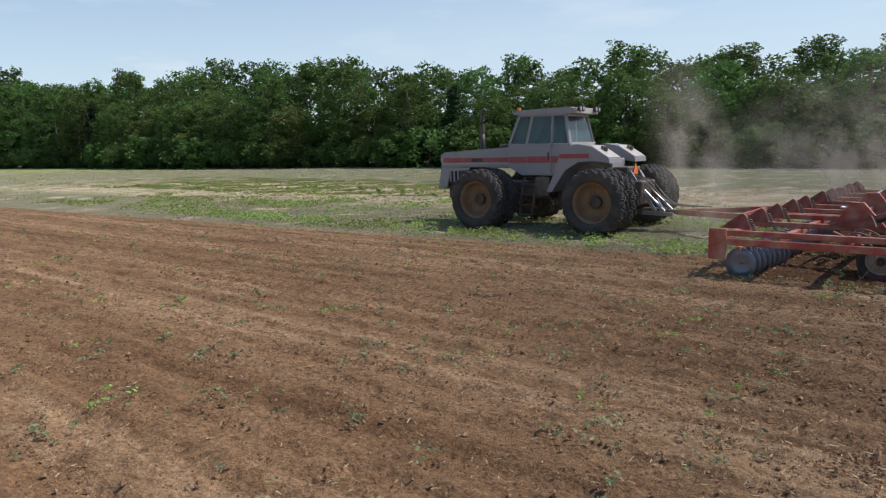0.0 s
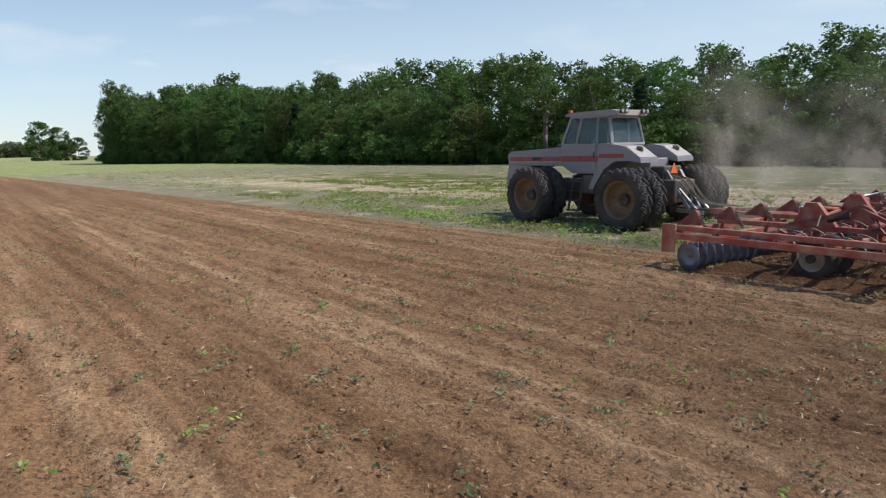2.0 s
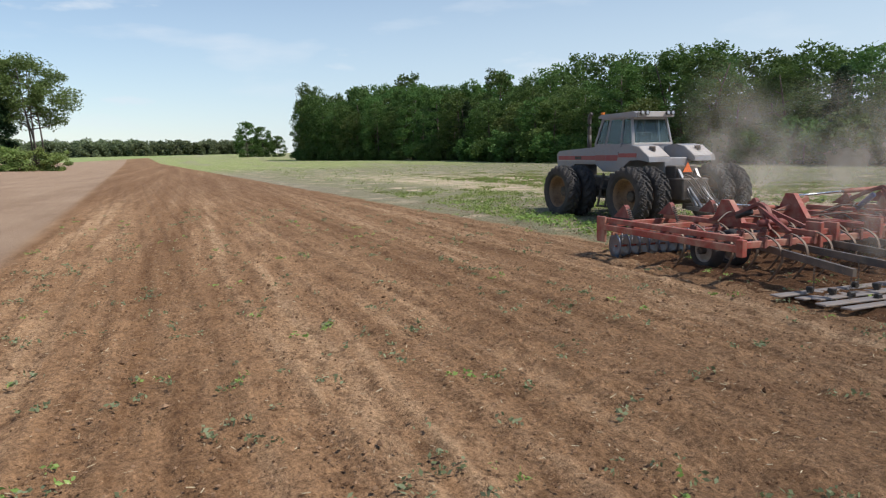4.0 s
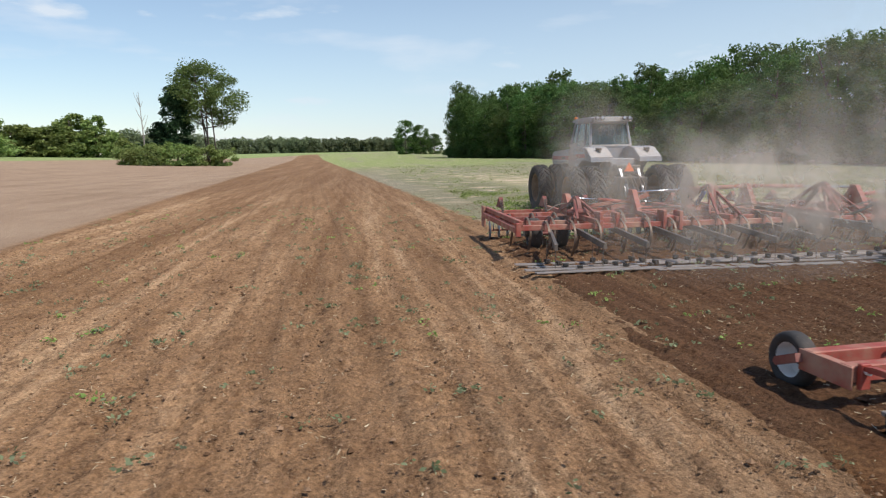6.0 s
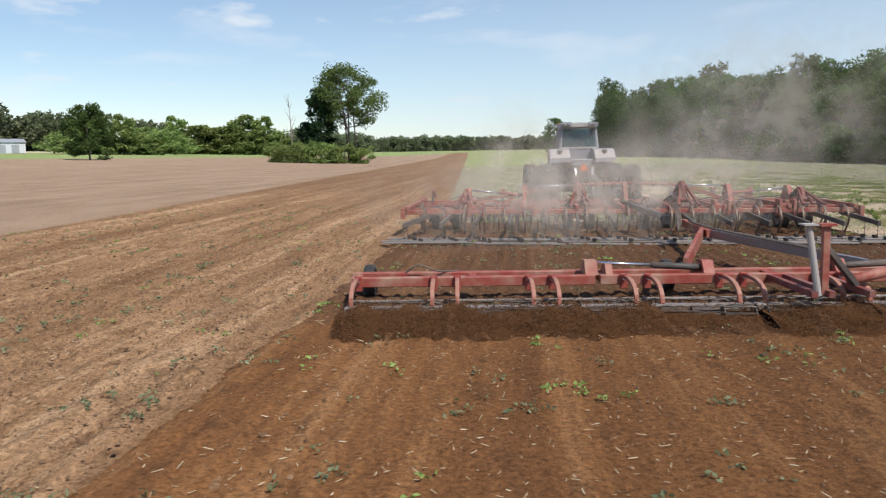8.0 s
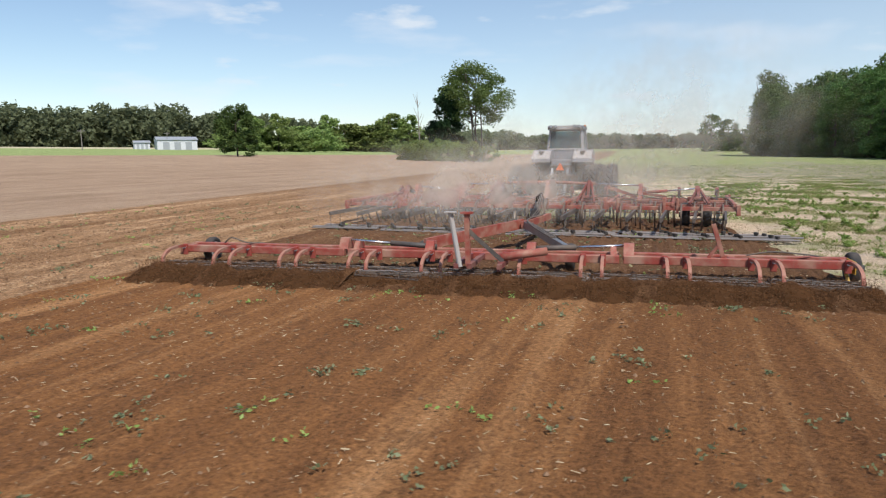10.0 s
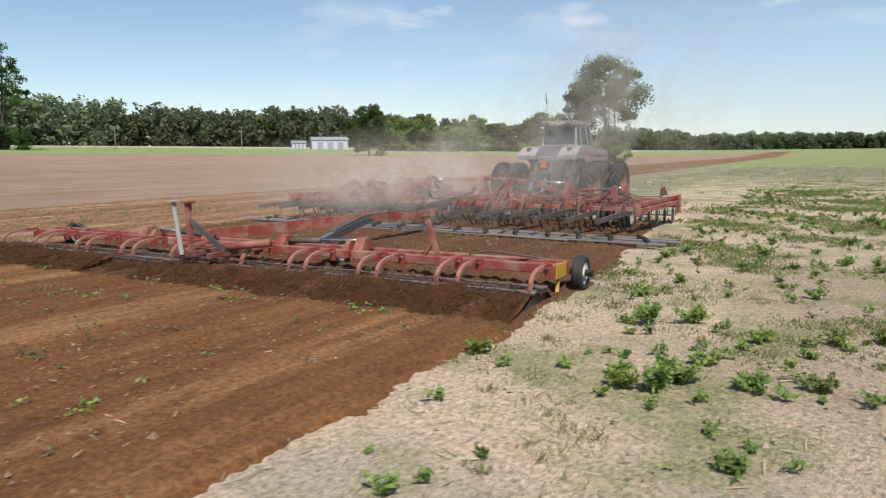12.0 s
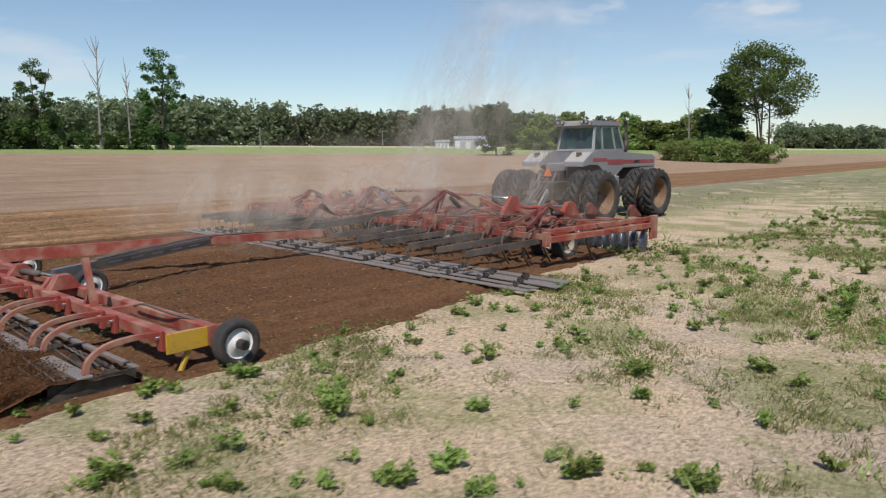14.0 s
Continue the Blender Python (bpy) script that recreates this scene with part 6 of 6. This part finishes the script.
def make_heap():
    m = Mat("heaped_soil", 0.95)
    m.b.inputs["Specular IOR Level"].default_value = 0.1
    m.b.inputs["Diffuse Roughness"].default_value = 1.0
    o = m.own()
    crumb = m.noise(o, 16.0, 6, 0.75)
    fall = m.noise(m.stretch(o, (1.0, 0.25, 0.4)), 7.0, 5, 0.65)
    c = m.ramp(fall, (0.34, (0.078, 0.036, 0.017)), (0.5, (0.122, 0.058, 0.027)), (0.66, (0.20, 0.105, 0.052)))
    m.color(m.mix(m.step(crumb, 0.52, 0.70), c, (0.080, 0.036, 0.016)))
    m.bump(crumb, 1.0, 0.06)
    return m.m


HEAP = make_heap()
FLYING = clod_mat("flying_soil", (0.08, 0.038, 0.018), (0.165, 0.085, 0.042))
DRIFT = []  # dust: thing, place, seed


def make_haze(name, col, most, scale, lo, hi, puff=False):
    """Dust so fine that it only veils: cover by noise, thinning out to the rim of each piece."""
    mat = make_dust(name, col, most)
    m = Mat(name, old=mat)
    uv = m.t.nodes.new("ShaderNodeTexCoord").outputs["UV"]
    sep = m.t.nodes.new("ShaderNodeSeparateXYZ")
    m.put(sep.inputs[0], uv)
    dx = m.math("SUBTRACT", sep.outputs[0], 0.5)
    edge = m.math("MULTIPLY", m.step(m.math("ABSOLUTE", dx), 0.5, 0.42), m.math("MULTIPLY", m.step(sep.outputs[1], 0.0, 0.12), m.step(sep.outputs[1], 1.0, 0.55)))
    if puff:
        dy = m.math("SUBTRACT", sep.outputs[1], 0.5)
        d = m.math("MULTIPLY", m.math("ADD", m.math("MULTIPLY", dx, dx), m.math("MULTIPLY", dy, dy)), 4.0)
        edge = m.math("POWER", m.math("SUBTRACT", 1.0, d, True), 2.0)
    shift = m.t.nodes.new("ShaderNodeVectorMath")
    shift.operation = "ADD"
    m.put(shift.inputs[0], m.own())
    comb = m.t.nodes.new("ShaderNodeCombineXYZ")
    m.put(comb.inputs[0], m.math("MULTIPLY", m.chance(), 60.0))
    m.put(shift.inputs[1], comb.outputs[0])
    n = m.step(m.noise(shift.outputs[0], scale, 6, 0.6), lo, hi)
    cover = m.math("MULTIPLY", m.math("MULTIPLY", edge, n), most)
    mix = next(k for k in m.t.nodes if k.type == "MIX_SHADER" and k.outputs[0].links[0].to_node.type == "OUTPUT_MATERIAL")
    m.put(mix.inputs[0], cover)
    return mat


HAZE = make_haze("field_dust", (0.95, 0.84, 0.73), 0.43, 0.75, 0.26, 0.66, True)
CURTAIN = make_haze("soil_curtain", (0.16, 0.078, 0.036), 0.93, 3.2, 0.24, 0.60)


def sheet(name, grid, nu, nv, mat):
    """A bent sheet from a function of u and v in 0 to 1, with u and v as its texture coordinates."""
    verts = [grid(i / nu, j / nv) for j in range(nv + 1) for i in range(nu + 1)]
    faces = [(j * (nu + 1) + i, j * (nu + 1) + i + 1, (j + 1) * (nu + 1) + i + 1, (j + 1) * (nu + 1) + i) for j in range(nv) for i in range(nu)]
    me = mesh_of(name, verts, faces, mat, True)
    lay = me.uv_layers.new(name="uv")
    co = np.array([(i / nu, j / nv) for j in range(nv + 1) for i in range(nu + 1)])
    idx = np.array([k for f in faces for k in f])
    lay.data.foreach_set("uv", co[idx].ravel())
    return me


def build_dust():
    rng = np.random.default_rng(15)
    # wide soft clouds: low over the tools, a plume by the wheels, higher and thinner to the lee side
    for x, y, z, w, h, turn in ((-0.2, -7.8, 1.3, 6.6, 1.9, 22), (-0.8, -11.0, 1.2, 6.4, 1.6, 12), (-2.1, -3.6, 2.0, 1.9, 2.6, -10),
                                (2.6, -4.6, 2.0, 4.2, 2.4, -38), (4.2, -8.2, 3.2, 5.5, 3.6, -22)):
        me = sheet("dust_cloud", lambda u, v: ((u - 0.5) * 2 * w, 0.0, (v - 0.5) * 2 * h), 4, 4, HAZE)
        ob = tagged(new("dust_cloud", me), "pale tan dust drifting behind the tractor", "dust", kind="stuff")
        DRIFT.append((ob, (x, y, z), turn, int(rng.integers(0, 99))))
    L = 6.16
    seg = 2 * L / 9
    for k, dense in enumerate((1.0, 1.0, 0.85, 0.3, 0.8, 0.7, 0.9, 1.0, 1.0)):
        xs, ys = np.linspace(-seg / 2 - 0.04, seg / 2 + 0.04, 44), np.linspace(-0.34, -2.15, 56)
        X, Y = np.meshgrid(xs, ys)
        gush = 0.55 + 0.75 * lattice(X + 3 * k, 0.25 * Y, 0.22, 40 + k)
        low = 1.0 if dense > 0.5 else 0.45
        Z = np.interp(-Y, [0.34, 0.55, 0.80, 0.98, 1.20, 1.45, 1.75, 2.15], [0.02, 0.15, 0.17, 0.20 * low, 0.23 * low, 0.17 * low, 0.07, 0.0]) * gush
        Z += (0.035 * lattice(X + k, Y, 0.06, 60 + k) + 0.02 * lattice(X, Y + k, 0.12, 70 + k)) * np.clip(Z / 0.06, 0, 1)
        a = (np.arange(55 * 43) // 43) * 44 + np.arange(55 * 43) % 43
        me = mesh_of("heaped_soil", np.stack([X, Y, Z - 0.01], -1).reshape(-1, 3).tolist(), np.stack([a, a + 44, a + 45, a + 1], 1).tolist(), HEAP, True)
        MOVING.append((tagged(new("heaped_soil", me), "crumbling brown soil rolling over behind the baskets", "soil", kind="stuff"), ROLLER @ pose(-L + seg * (k + 0.5), 0, 0)))
        n = int(6000 * dense)
        f = rng.uniform(0, 1, n) ** 0.8
        z = 0.36 * (1 - f ** 1.5) * rng.uniform(0.3, 1.0, n) ** 0.5 + 0.05 * rng.normal(size=n) * f + 0.03
        c = np.stack([rng.uniform(-seg / 2, seg / 2, n), -0.98 - 0.95 * f + 0.05 * rng.normal(size=n), np.maximum(z, 0.05)], 1)
        v, fc = leaf_quads(rng, c, 0.011)
        ob = stuff("flying_soil", v, fc, FLYING, "dark brown soil thrown up behind the rolling baskets", "soil")
        at = ROLLER @ pose(-L + seg * (k + 0.5), 0, 0)
        MOVING.append((ob, at))
        for j in range(2 if dense > 0.5 else 1):
            a, top = rng.uniform(0, 6.28), (0.30 + 0.06 * (j % 3)) * (0.7 + 0.3 * dense)
            me = sheet("soil_curtain", lambda u, w: ((u - 0.5) * seg * 1.08, -1.02 - 0.26 * j - 0.75 * (1 - w) ** 1.3 + 0.07 * math.sin(9 * u + a), 0.02 + top * w * (0.85 + 0.15 * math.sin(7 * u + 2 * a))), 14, 8, CURTAIN)
            MOVING.append((tagged(new("soil_curtain", me), "brown soil pouring off the rolling baskets", "soil", kind="stuff"), at))


build_dust()


# ---- what moves ----
def motions():
    ts = [0.5 * k for k in range(29)]
    for ob, m in MOVING:
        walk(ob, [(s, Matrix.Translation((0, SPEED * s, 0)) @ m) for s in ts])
    for ob, (x, y, z), turn, seed in DRIFT:
        a = seed * 0.7
        walk(ob, [(s, pose(x + 0.5 * math.sin(0.9 * s + a), y + SPEED * s + 0.7 * math.sin(0.7 * s + 2 * a), z + 0.05 * (1 + math.sin(0.8 * s + 3 * a)), -14, 0, turn + 6 * math.sin(0.4 * s + a))) for s in ts])
    for ob, when in BURIED:
        rows = [(0.0, pose(0, 0, 0))]
        for s, z in ((when - 0.3, 0.0), (when, -0.02), (when + 0.5, -0.30), (when + 0.8, -0.32)):
            if 0.1 < s < 13.9:
                rows.append((s, pose(0, 0, z)))
        rows.append((14.0, rows[-1][1]))
        walk(ob, rows)
    for ob, (x, y, z), r, dt in ROLLING:
        turn = math.degrees(SPEED / r)
        walk(ob, [(k * dt, pose(x, y, z, -turn * k * dt)) for k in range(int(round(14.0 / dt)) + 1)])


motions()
